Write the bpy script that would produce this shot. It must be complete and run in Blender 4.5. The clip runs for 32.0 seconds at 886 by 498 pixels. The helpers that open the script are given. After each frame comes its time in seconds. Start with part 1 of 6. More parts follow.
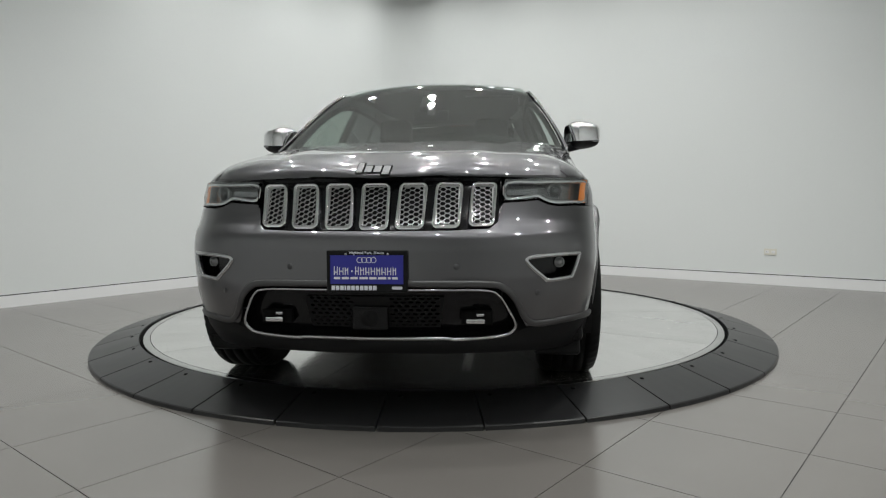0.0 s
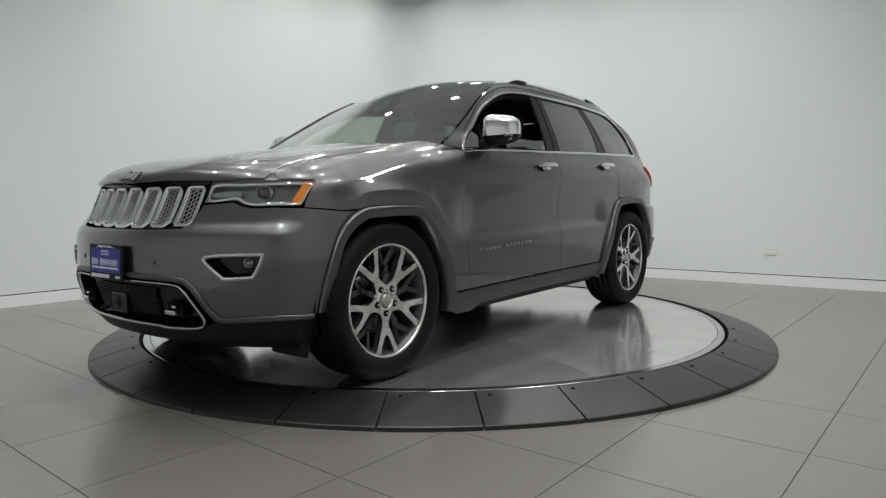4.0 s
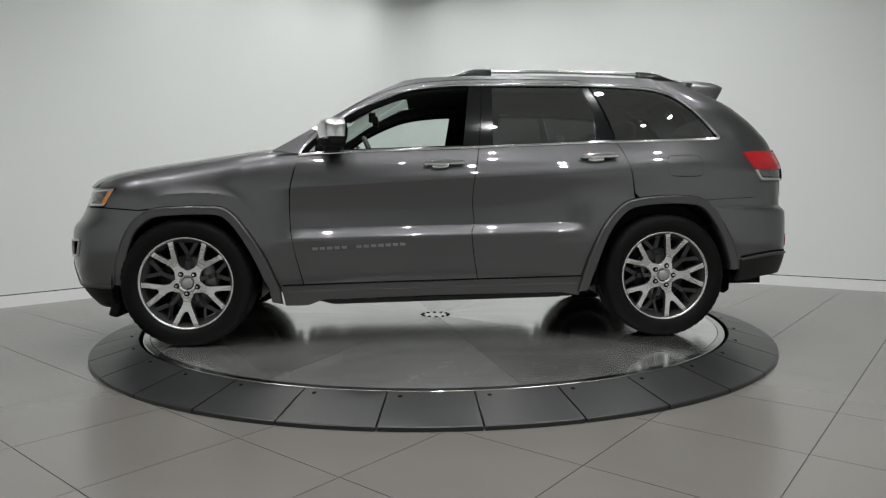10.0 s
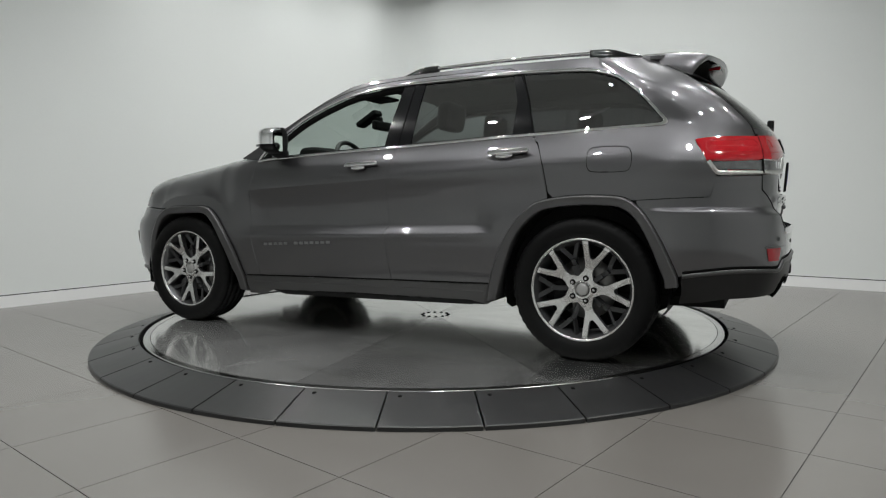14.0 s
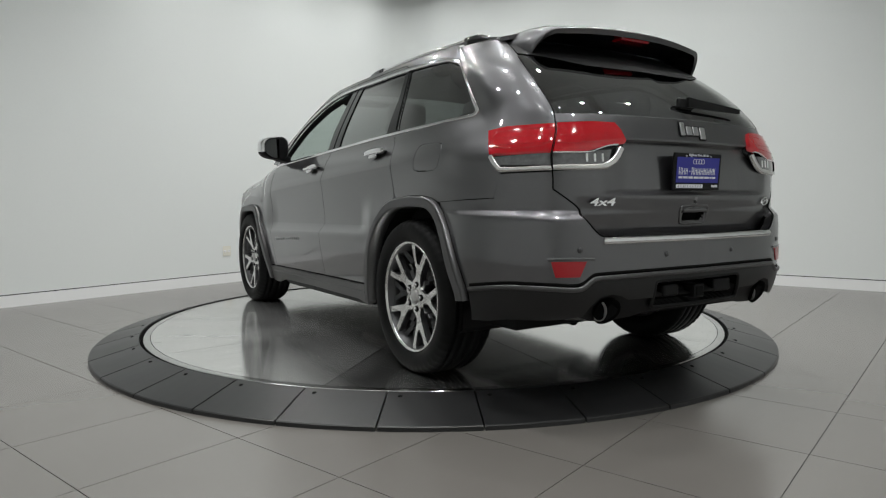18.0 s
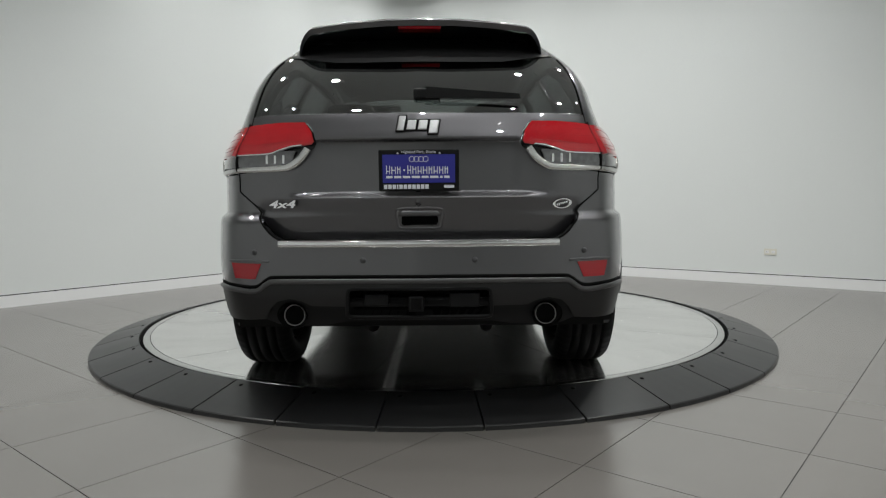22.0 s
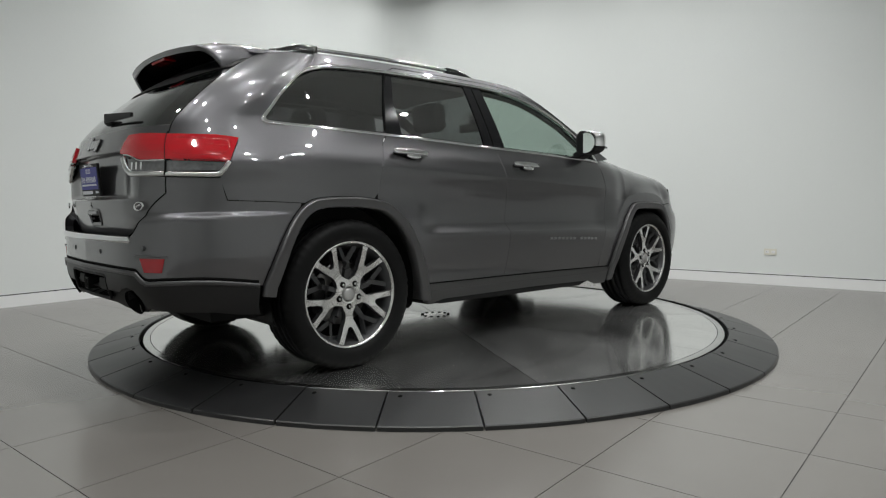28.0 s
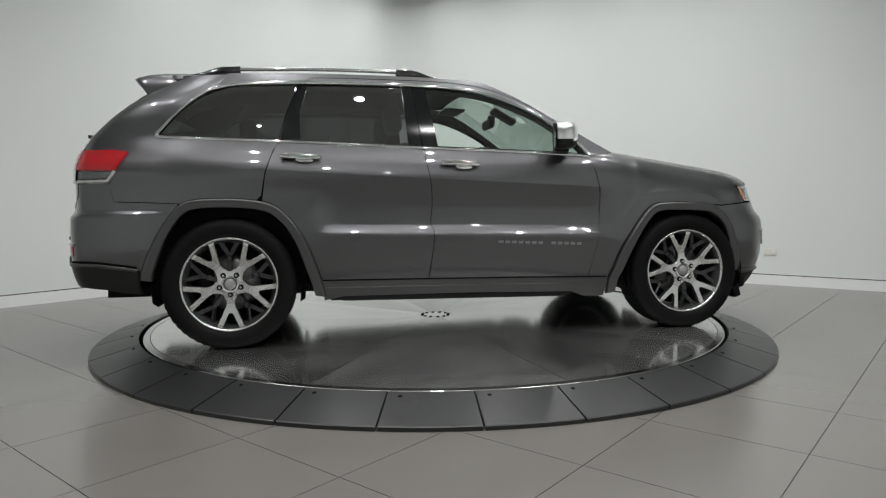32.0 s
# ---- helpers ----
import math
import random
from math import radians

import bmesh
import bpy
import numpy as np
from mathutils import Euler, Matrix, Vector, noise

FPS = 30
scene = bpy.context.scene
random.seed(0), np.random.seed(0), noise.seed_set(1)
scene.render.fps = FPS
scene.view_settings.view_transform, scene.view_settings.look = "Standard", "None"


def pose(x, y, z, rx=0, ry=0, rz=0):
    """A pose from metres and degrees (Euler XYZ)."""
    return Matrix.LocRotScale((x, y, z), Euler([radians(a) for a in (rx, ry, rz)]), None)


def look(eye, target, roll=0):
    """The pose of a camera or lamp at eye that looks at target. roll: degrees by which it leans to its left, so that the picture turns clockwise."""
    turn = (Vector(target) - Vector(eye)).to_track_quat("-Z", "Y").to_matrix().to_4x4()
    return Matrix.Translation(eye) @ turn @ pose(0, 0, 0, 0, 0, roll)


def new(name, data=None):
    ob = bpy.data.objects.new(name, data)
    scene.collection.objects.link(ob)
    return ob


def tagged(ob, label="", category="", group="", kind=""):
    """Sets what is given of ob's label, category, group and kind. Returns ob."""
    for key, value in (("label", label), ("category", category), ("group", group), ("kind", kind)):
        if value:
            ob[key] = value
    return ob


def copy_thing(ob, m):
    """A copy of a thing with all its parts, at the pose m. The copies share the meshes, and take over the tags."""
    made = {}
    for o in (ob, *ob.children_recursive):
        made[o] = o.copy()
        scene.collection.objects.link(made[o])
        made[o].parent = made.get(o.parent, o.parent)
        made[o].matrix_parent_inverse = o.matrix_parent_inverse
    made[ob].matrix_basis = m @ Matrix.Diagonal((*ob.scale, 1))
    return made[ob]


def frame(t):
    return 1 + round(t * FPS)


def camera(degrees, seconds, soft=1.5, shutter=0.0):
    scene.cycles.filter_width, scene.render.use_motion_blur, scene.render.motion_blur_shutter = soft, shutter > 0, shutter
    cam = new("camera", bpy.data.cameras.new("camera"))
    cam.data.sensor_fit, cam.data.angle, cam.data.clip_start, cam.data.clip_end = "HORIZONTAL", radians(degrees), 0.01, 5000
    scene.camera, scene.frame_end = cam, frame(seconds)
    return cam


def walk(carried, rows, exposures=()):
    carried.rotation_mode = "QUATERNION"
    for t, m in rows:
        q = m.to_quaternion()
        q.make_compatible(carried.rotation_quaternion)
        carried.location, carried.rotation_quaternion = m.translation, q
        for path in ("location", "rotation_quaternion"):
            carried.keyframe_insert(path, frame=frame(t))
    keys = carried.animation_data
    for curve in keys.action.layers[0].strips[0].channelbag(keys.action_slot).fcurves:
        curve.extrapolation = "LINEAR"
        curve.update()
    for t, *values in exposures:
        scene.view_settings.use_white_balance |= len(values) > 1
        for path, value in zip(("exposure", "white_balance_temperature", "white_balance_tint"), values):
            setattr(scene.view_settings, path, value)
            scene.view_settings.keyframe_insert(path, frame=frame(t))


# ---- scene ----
# World: the turntable's axis is the origin, the tiled floor lies at z = 0, the disc's top at z = DISC.
DISC = 0.08
cam = camera(68.27, 32.0, soft=1.2)
EYE = (0.069, -4.915, 0.852 + DISC)
VIEW = Matrix.Translation(EYE) @ pose(0, 0, 0, 90 - 4.13, 0, 0.075) @ pose(0, 0, 0, 0, 0, -0.44)
walk(cam, [(0.0, VIEW), (32.0, VIEW)], exposures=[(0.0, 0.0), (32.0, 0.0)])

# ---- light ----
world = bpy.data.worlds.new("world")
scene.world = world
world.use_nodes = True
world.node_tree.nodes["Background"].inputs[0].default_value = (0.5, 0.55, 0.6, 1)
world.node_tree.nodes["Background"].inputs[1].default_value = 0.05

# The room is square to the tile grid: A runs along one set of joints, B along the other.
GRID = 50.7
AX = Vector((math.cos(radians(GRID)), math.sin(radians(GRID)), 0))
BX = Vector((math.sin(radians(GRID)), -math.cos(radians(GRID)), 0))
CEILING = 4.6


def room(a, b, z=0.0):
    return AX * a + BX * b + Vector((0, 0, z))


SPOTS = [(a, b) for a in (-3.2, -1.65, -0.1, 1.45, 2.75) for b in (-2.75, -1.4, 0.0, 1.4, 2.8, 4.2)
         if (a, b) not in ((-3.2, -2.75), (-1.65, -2.75), (2.75, 4.2), (2.75, 2.8), (1.45, 4.2))]
for a, b in SPOTS:
    data = bpy.data.lights.new("spotlight_lamp", "AREA")
    data.shape, data.size, data.energy, data.color = "DISK", 0.10, 14.0, (0.985, 1.0, 0.985)
    data.spread = radians(142)
    lamp = new("spotlight_lamp", data)
    lamp.matrix_world = look(room(a, b, CEILING - 0.36), room(a, b, 0))


# ---- materials ----
def mat(name, color, rough=0.5, metal=0.0, coat=0.0, grain=0.0, grain_size=40.0, blotch=0.0, blotch_size=3.0,
        bump=0.0, emit=None, alpha=None, aniso=0.0, spec=0.5, coords="Object", detail=4):
    m = bpy.data.materials.new(name)
    m.use_nodes = True
    t = m.node_tree
    b = t.nodes["Principled BSDF"]
    b.inputs["Base Color"].default_value = (*color, 1)
    b.inputs["Roughness"].default_value = rough
    b.inputs["Metallic"].default_value = metal
    b.inputs["Coat Weight"].default_value = coat
    b.inputs["Coat Roughness"].default_value = 0.045
    b.inputs["Specular IOR Level"].default_value = spec
    if aniso:
        b.inputs["Anisotropic"].default_value = aniso
    if emit:
        b.inputs["Emission Color"].default_value = (*emit[0], 1)
        b.inputs["Emission Strength"].default_value = emit[1]
    if grain or blotch or bump:
        co = t.nodes.new("ShaderNodeTexCoord")
        fine = t.nodes.new("ShaderNodeTexNoise")
        fine.inputs["Scale"].default_value = grain_size
        fine.inputs["Detail"].default_value = detail
        wide = t.nodes.new("ShaderNodeTexNoise")
        wide.inputs["Scale"].default_value = blotch_size
        wide.inputs["Detail"].default_value = detail + 1
        source = co.outputs["Generated" if coords == "Generated" else "Object"]
        if coords == "Each":
            info = t.nodes.new("ShaderNodeObjectInfo")
            far = t.nodes.new("ShaderNodeVectorMath")
            far.operation = "MULTIPLY_ADD"
            far.inputs[0].default_value = (37.0, 91.0, 53.0)
            t.links.new(info.outputs["Random"], far.inputs[1])
            t.links.new(source, far.inputs[2])
            source = far.outputs[0]
        for n in (fine, wide):
            t.links.new(source, n.inputs["Vector"])
        f = t.nodes.new("ShaderNodeMath")
        f.operation = "MULTIPLY_ADD"
        f.inputs[1].default_value, f.inputs[2].default_value = grain * 2, 1 - grain - blotch
        t.links.new(fine.outputs[0], f.inputs[0])
        g = t.nodes.new("ShaderNodeMath")
        g.operation = "MULTIPLY_ADD"
        g.inputs[1].default_value = blotch * 2
        t.links.new(wide.outputs[0], g.inputs[0])
        t.links.new(f.outputs[0], g.inputs[2])
        mix = t.nodes.new("ShaderNodeVectorMath")
        mix.operation = "SCALE"
        mix.inputs[0].default_value = color
        t.links.new(g.outputs[0], mix.inputs["Scale"])
        t.links.new(mix.outputs[0], b.inputs["Base Color"])
        r = t.nodes.new("ShaderNodeMath")
        r.operation = "MULTIPLY_ADD"
        r.inputs[1].default_value, r.inputs[2].default_value = (grain + blotch) * rough * 1.2, rough * (1 - 0.6 * (grain + blotch))
        t.links.new(wide.outputs[0], r.inputs[0])
        t.links.new(r.outputs[0], b.inputs["Roughness"])
        if bump:
            bn = t.nodes.new("ShaderNodeBump")
            bn.inputs["Strength"].default_value = bump
            bn.inputs["Distance"].default_value = 0.002
            t.links.new(fine.outputs[0], bn.inputs["Height"])
            t.links.new(bn.outputs[0], b.inputs["Normal"])
    return m


def glass(name, tint, rough=0.0, face_on=0.085):
    """Thin tinted glass: a clear tinted pass with a mirror gloss on it."""
    m = bpy.data.materials.new(name)
    m.use_nodes = True
    t = m.node_tree
    t.nodes.remove(t.nodes["Principled BSDF"])
    out = t.nodes["Material Output"]
    clear = t.nodes.new("ShaderNodeBsdfTransparent")
    clear.inputs[0].default_value = (*tint, 1)
    gloss = t.nodes.new("ShaderNodeBsdfGlossy")
    gloss.inputs["Roughness"].default_value = rough
    gloss.inputs["Color"].default_value = (1, 1, 1, 1)
    lw = t.nodes.new("ShaderNodeLayerWeight")
    lw.inputs["Blend"].default_value = 0.5
    pw = t.nodes.new("ShaderNodeMath")
    pw.operation = "POWER"
    pw.inputs[1].default_value = 4.0
    t.links.new(lw.outputs["Facing"], pw.inputs[0])
    fr = t.nodes.new("ShaderNodeMath")
    fr.operation = "MULTIPLY_ADD"
    fr.inputs[1].default_value, fr.inputs[2].default_value = 0.95 - face_on, face_on
    t.links.new(pw.outputs[0], fr.inputs[0])
    mix = t.nodes.new("ShaderNodeMixShader")
    t.links.new(fr.outputs[0], mix.inputs[0])
    t.links.new(clear.outputs[0], mix.inputs[1])
    t.links.new(gloss.outputs[0], mix.inputs[2])
    t.links.new(mix.outputs[0], out.inputs[0])
    return m


WALL = mat("white_wall_paint", (0.735, 0.755, 0.745), 0.75, grain=0.015, grain_size=60, blotch=0.03, blotch_size=0.6, bump=0.05)
CEIL = mat("grey_ceiling_paint", (0.60, 0.61, 0.60), 0.8, grain=0.03, blotch=0.08, blotch_size=0.8)
TRIM = mat("white_trim_paint", (0.84, 0.84, 0.84), 0.4, grain=0.01, blotch=0.02)
GAP = mat("dark_shadow_gap", (0.05, 0.05, 0.05), 0.8)
GROUT = mat("grey_grout", (0.055, 0.053, 0.05), 0.85, grain=0.1, grain_size=90)
TILE = mat("grey_porcelain_tile", (0.152, 0.141, 0.131), 0.23, spec=1.0, grain=0.012, grain_size=7, blotch=0.06, blotch_size=1.3, coords="Each", detail=1)
TILE.node_tree.nodes["Principled BSDF"].inputs["IOR"].default_value = 1.66
RUBBER = mat("charcoal_ramp_rubber", (0.016, 0.016, 0.0165), 0.34, spec=0.38, grain=0.06, grain_size=60, blotch=0.2, blotch_size=3)
# near-black for bolts, and for the shade in recesses and bores as colour
DARK = mat("black_bolt_and_recess_shade", (0.004, 0.004, 0.004), 0.8, spec=0.1)
STEEL = mat("brushed_steel_disc", (0.80, 0.797, 0.78), 0.12, metal=1.0, grain=0.02, grain_size=6, blotch=0.05, blotch_size=1.5, detail=1)


def second_gloss(m, rough, share):
    """Adds a wide second gloss to a metal, as brushing gives it; the share varies in smears."""
    t = m.node_tree
    out, first = t.nodes["Material Output"], t.nodes["Principled BSDF"]
    g = t.nodes.new("ShaderNodeBsdfPrincipled")
    g.inputs["Metallic"].default_value, g.inputs["Roughness"].default_value = 0.35, rough
    g.inputs["Base Color"].default_value = (0.42, 0.42, 0.415, 1)
    co = t.nodes.new("ShaderNodeTexCoord")
    mp = t.nodes.new("ShaderNodeMapping")
    mp.inputs["Scale"].default_value = (0.6, 3.0, 1.0)
    nz = t.nodes.new("ShaderNodeTexNoise")
    nz.inputs["Scale"].default_value, nz.inputs["Detail"].default_value, nz.inputs["Roughness"].default_value = 1.6, 4.0, 0.6
    t.links.new(co.outputs["Object"], mp.inputs["Vector"])
    t.links.new(mp.outputs[0], nz.inputs["Vector"])
    info = t.nodes.new("ShaderNodeObjectInfo")
    each = t.nodes.new("ShaderNodeMath")
    each.operation = "MULTIPLY_ADD"
    each.inputs[1].default_value, each.inputs[2].default_value = 0.26, share - 0.13 - 0.16
    t.links.new(info.outputs["Random"], each.inputs[0])
    k = t.nodes.new("ShaderNodeMath")
    k.operation, k.use_clamp = "MULTIPLY_ADD", True
    k.inputs[1].default_value = 0.32
    t.links.new(nz.outputs[0], k.inputs[0])
    t.links.new(each.outputs[0], k.inputs[2])
    mix = t.nodes.new("ShaderNodeMixShader")
    t.links.new(k.outputs[0], mix.inputs[0])
    t.links.new(first.outputs[0], mix.inputs[1])
    t.links.new(g.outputs[0], mix.inputs[2])
    t.links.new(mix.outputs[0], out.inputs[0])


second_gloss(STEEL, 0.40, 0.19)
STEEL_EDGE = mat("polished_steel_rim", (0.55, 0.55, 0.54), 0.16, metal=1.0)
LAMP_GLOW = mat("lamp_glow", (1, 1, 1), 0.5, emit=((1.0, 0.97, 0.92), 6.0))
LAMP_GLOW.cycles.emission_sampling = "NONE"
WHITE_PLASTIC = mat("ivory_outlet_plastic", (0.72, 0.70, 0.62), 0.45, grain=0.02)


# ---- mesh helpers ----
def part(name, bm, material, parent=None, label="", smooth=False):
    """One bmesh as one mesh object, under a thing or a part."""
    me = bpy.data.meshes.new(name)
    bm.to_mesh(me)
    bm.free()
    for one in (material if isinstance(material, (list, tuple)) else [material]):
        me.materials.append(one)
    if smooth:
        me.polygons.foreach_set("use_smooth", [True] * len(me.polygons))
    ob = new(name, me)
    ob.parent = parent
    if label:
        ob["label"] = label
    return ob


def from_arrays(name, verts, faces, material, parent=None, label="", normals=None, smooth=True, mats=None):
    me = bpy.data.meshes.new(name)
    me.from_pydata([tuple(map(float, v)) for v in verts], [], [tuple(map(int, f)) for f in faces])
    for one in (material if isinstance(material, (list, tuple)) else [material]):
        me.materials.append(one)
    if mats is not None:
        me.polygons.foreach_set("material_index", mats)
    if smooth:
        me.polygons.foreach_set("use_smooth", [True] * len(me.polygons))
    if normals is not None:
        me.normals_split_custom_set_from_vertices([tuple(map(float, n)) for n in normals])
    ob = new(name, me)
    ob.parent = parent
    if label:
        ob["label"] = label
    return ob


def box(bm, x0, x1, y0, y1, z0, z1, m=None, bevel=0.0, seg=2):
    made = bmesh.ops.create_cube(bm, size=1.0)["verts"]
    for v in made:
        v.co = Vector(((x0 + x1) / 2 + v.co.x * (x1 - x0), (y0 + y1) / 2 + v.co.y * (y1 - y0), (z0 + z1) / 2 + v.co.z * (z1 - z0)))
    if bevel:
        edges = list({e for v in made for e in v.link_edges})
        made = bmesh.ops.bevel(bm, geom=edges, offset=bevel, segments=seg, affect="EDGES", profile=0.5)["verts"]
    if m is not None:
        bmesh.ops.transform(bm, matrix=m, verts=made)
    return bm


def boxed(*a, **k):
    return box(bmesh.new(), *a, **k)


def lathe(profile, n=48, axis="Z", closed=False):
    """Verts and faces of a profile (radius, height) turned about an axis."""
    verts, faces, k = [], [], len(profile)
    for i in range(n):
        c, s = math.cos(2 * math.pi * i / n), math.sin(2 * math.pi * i / n)
        for r, h in profile:
            verts.append({"Z": (r * c, r * s, h), "Y": (r * c, h, r * s), "X": (h, r * c, r * s)}[axis])
    for i in range(n):
        j = (i + 1) % n
        for q in range(k if closed else k - 1):
            q2 = (q + 1) % k
            faces.append((i * k + q, j * k + q, j * k + q2, i * k + q2))
    return verts, faces


# ---- the room ----
def slab(name, corners, thick_dir, material, label, category, kind="structure"):
    """A flat sheet of four corners with thickness."""
    bm = bmesh.new()
    vs = [bm.verts.new(c) for c in corners]
    ws = [bm.verts.new(Vector(c) + Vector(thick_dir)) for c in corners]
    bm.faces.new(vs)
    bm.faces.new(ws[::-1])
    for i in range(4):
        j = (i + 1) % 4
        bm.faces.new((vs[i], ws[i], ws[j], vs[j]))
    bmesh.ops.recalc_face_normals(bm, faces=bm.faces)
    return tagged(part(name, bm, material), label, category, kind=kind)


A0, A1, B0, B1 = -5.4, 3.69, -3.66, 5.7
SKEW = 0.0598      # the far wall opens a little from the tile grid
FAR = lambda b: A1 + SKEW * (b - B0)
floor = slab("floor", [room(A0 - .3, B0 - .3, -0.004), room(FAR(B1) + .3, B0 - .3, -0.004), room(FAR(B1) + .3, B1 + .3, -0.004), room(A0 - .3, B1 + .3, -0.004)],
             (0, 0, -0.12), GROUT, "dark grey grout bed under the floor tiles", "floor")
slab("ceiling", [room(A0, B0, CEILING), room(FAR(B1), B0, CEILING), room(FAR(B1), B1, CEILING), room(A0, B1, CEILING)], (0, 0, 0.15), CEIL,
     "plain grey ceiling of the photo studio", "ceiling")


def wall(name, p, q, out):
    """A wall from p to q on the floor, with a white baseboard and a dark strip painted as a shadow gap."""
    p, q, out = Vector(p), Vector(q), Vector(out)
    top = Vector((0, 0, CEILING))
    w = slab(name, [p, q, q + top, p + top], out * 0.2, WALL, "smooth matt white studio wall", "wall")
    inn = -out * 0.012
    lift = Vector((0, 0, 0.108))
    slab("baseboard", [p, q, q + lift, p + lift], inn, TRIM, "low white baseboard along the studio wall", "baseboard")
    # no recess here: the gap's shade is the strip's dark colour
    a, b = p + Vector((0, 0, 0.108)), q + Vector((0, 0, 0.108))
    slab("trim", [a, b, b + Vector((0, 0, 0.009)), a + Vector((0, 0, 0.009))], -out * 0.002, GAP, "dark strip painted as shade above the baseboard", "trim")
    return w


back = (AX - BX * SKEW).normalized()
wall("wall_west", room(A0, B0), room(A1, B0), -BX)
wall("wall_north", room(A1, B0), room(FAR(B1), B1), back)
wall("wall_east", room(FAR(B1), B1), room(A0, B1), BX)
wall("wall_south", room(A0, B1), room(A0, B0), -AX)
# the soft vertical cove in the far corner
bm = bmesh.new()
ring = []
for i in range(9):
    q = i / 8
    a = (1 - q) ** 2 * Vector((-0.5, 0)) + q ** 2 * Vector((0, 0.5))
    base = room(A1, B0) + AX * a.x + (BX + AX * SKEW) * a.y
    ring.append((bm.verts.new(base + Vector((0, 0, 0.12))), bm.verts.new(base + Vector((0, 0, CEILING)))))
for (a, b), (c, d) in zip(ring, ring[1:]):
    bm.faces.new((a, c, d, b))
tagged(part("wall_corner", bm, WALL, smooth=True), "rounded white corner between two studio walls", "wall", kind="structure")


# ---- turntable ----
def ring_piece(r0, r1, z0, z1, a0, a1, lip, steps=5):
    """A wedge of the ramp ring: falls from z0 at r0 to z1 at r1, with a small upright lip."""
    prof = [(r0, 0.004), (r0, z0 - 0.004), (r0 + 0.005, z0), (r1 - 0.006, z1), (r1, z1 - 0.004), (r1 + 0.002, 0.0)]
    verts, faces, k = [], [], len(prof)
    for i in range(steps + 1):
        a = a0 + (a1 - a0) * i / steps
        for r, z in prof:
            verts.append((r * math.cos(a), r * math.sin(a), z))
    for i in range(steps):
        for q in range(k - 1):
            faces.append((i * k + q, (i + 1) * k + q, (i + 1) * k + q + 1, i * k + q + 1))
    faces.append(tuple(range(k)))
    faces.append(tuple(range(steps * k + k - 1, steps * k - 1, -1)))
    return verts, faces


ramp = tagged(new("ramp_ring"), "charcoal rubber ramp ring in wedge segments round the turntable", "ramp")
STEP = 2 * math.pi / 33
v, f = ring_piece(2.042, 2.322, 0.087, 0.021, 0.0019, STEP - 0.0019, 0.02)
seg_mesh = None
sv, sf = lathe([(0.0, 0.003), (0.006, 0.003), (0.008, 0.0), (0.008, -0.004)], 12)
screw_mesh = None
for i in range(33):
    ang = radians(-84.35) + STEP * i
    if seg_mesh is None:
        s = from_arrays("segment", v, f, RUBBER, ramp, smooth=False)
        seg_mesh = s.data
        c = from_arrays("screw", sv, sf, DARK, s)
        screw_mesh = c.data
    else:
        s = new("segment", seg_mesh)
        s.parent = ramp
        c = new("screw", screw_mesh)
        c.parent = s
    s.rotation_euler = (0, 0, ang)
    c.location = (2.085 * math.cos(0.03), 2.085 * math.sin(0.03), 0.0775)
    c.scale = (1.4, 1.4, 1)

disc = tagged(new("turntable"), "round brushed steel turntable with radial seams", "turntable")
disc.location = (0, 0, 0)
SECT = 2 * math.pi / 10
for i in range(10):
    gap = 0.0006
    verts, faces = [], []
    n = 16
    rs = [0.112, 0.6, 1.2, 1.975]
    for j in range(n + 1):
        a = SECT * j / n
        a = min(max(a, 0), SECT)
        for r in rs:
            da = gap * 2.2 / r
            b = min(max(a, da), SECT - da)
            verts.append((r * math.cos(b), r * math.sin(b), DISC))
        verts.append((rs[-1] * math.cos(a), rs[-1] * math.sin(a), DISC - 0.006))
    k = len(rs) + 1
    for j in range(n):
        for q in range(k - 1):
            faces.append((j * k + q, j * k + q + 1, (j + 1) * k + q + 1, (j + 1) * k + q))
    s = from_arrays("plate", verts, faces, STEEL, disc, smooth=False)
    s.rotation_euler = (0, 0, radians(62) + SECT * i)
for name, prof, material in (
        ("rim", [(1.979, DISC), (2.016, DISC), (2.020, DISC - 0.003), (2.020, 0.03)], STEEL_EDGE),
        ("bed", [(0.0, DISC - 0.006), (2.018, DISC - 0.006)], GAP),
        ("hub_plate", [(0.0, DISC), (0.1105, DISC)], STEEL),
        ("skirt", [(2.05, DISC - 0.03), (2.022, 0.02)], DARK)):
    vv, ff = lathe(prof, 128)
    from_arrays(name, vv, ff, material, disc, smooth=False)
vv, ff = lathe([(0.0, 0.006), (0.011, 0.006), (0.013, 0.0)], 12)
bolt = None
for i in range(12):
    a = 2 * math.pi * i / 12
    o = new("bolt", bolt) if bolt else from_arrays("bolt", vv, ff, DARK, disc)
    bolt = o.data
    o.parent = disc
    o.location = (0.1 * math.cos(a), 0.1 * math.sin(a), DISC - 0.002)


# ---- car: materials ----
PAINT = mat("grey_metallic_car_paint", (0.093, 0.091, 0.097), 0.35, metal=0.92, coat=1.0, grain=0.04, grain_size=700, blotch=0.02, blotch_size=2)
PAINT.node_tree.nodes["Principled BSDF"].inputs["Coat IOR"].default_value = 1.7
PAINT.node_tree.nodes["Principled BSDF"].inputs["Coat Roughness"].default_value = 0.02
SATIN = mat("satin_grey_trim", (0.100, 0.098, 0.100), 0.34, metal=0.8, grain=0.04, grain_size=300)
FASCIA = mat("dark_grey_fascia", (0.020, 0.0196, 0.020), 0.40, metal=0.5, grain=0.04, grain_size=300)
SATIN_CHROME = mat("satin_chrome", (0.50, 0.50, 0.51), 0.16, metal=1.0, grain=0.03, grain_size=200)
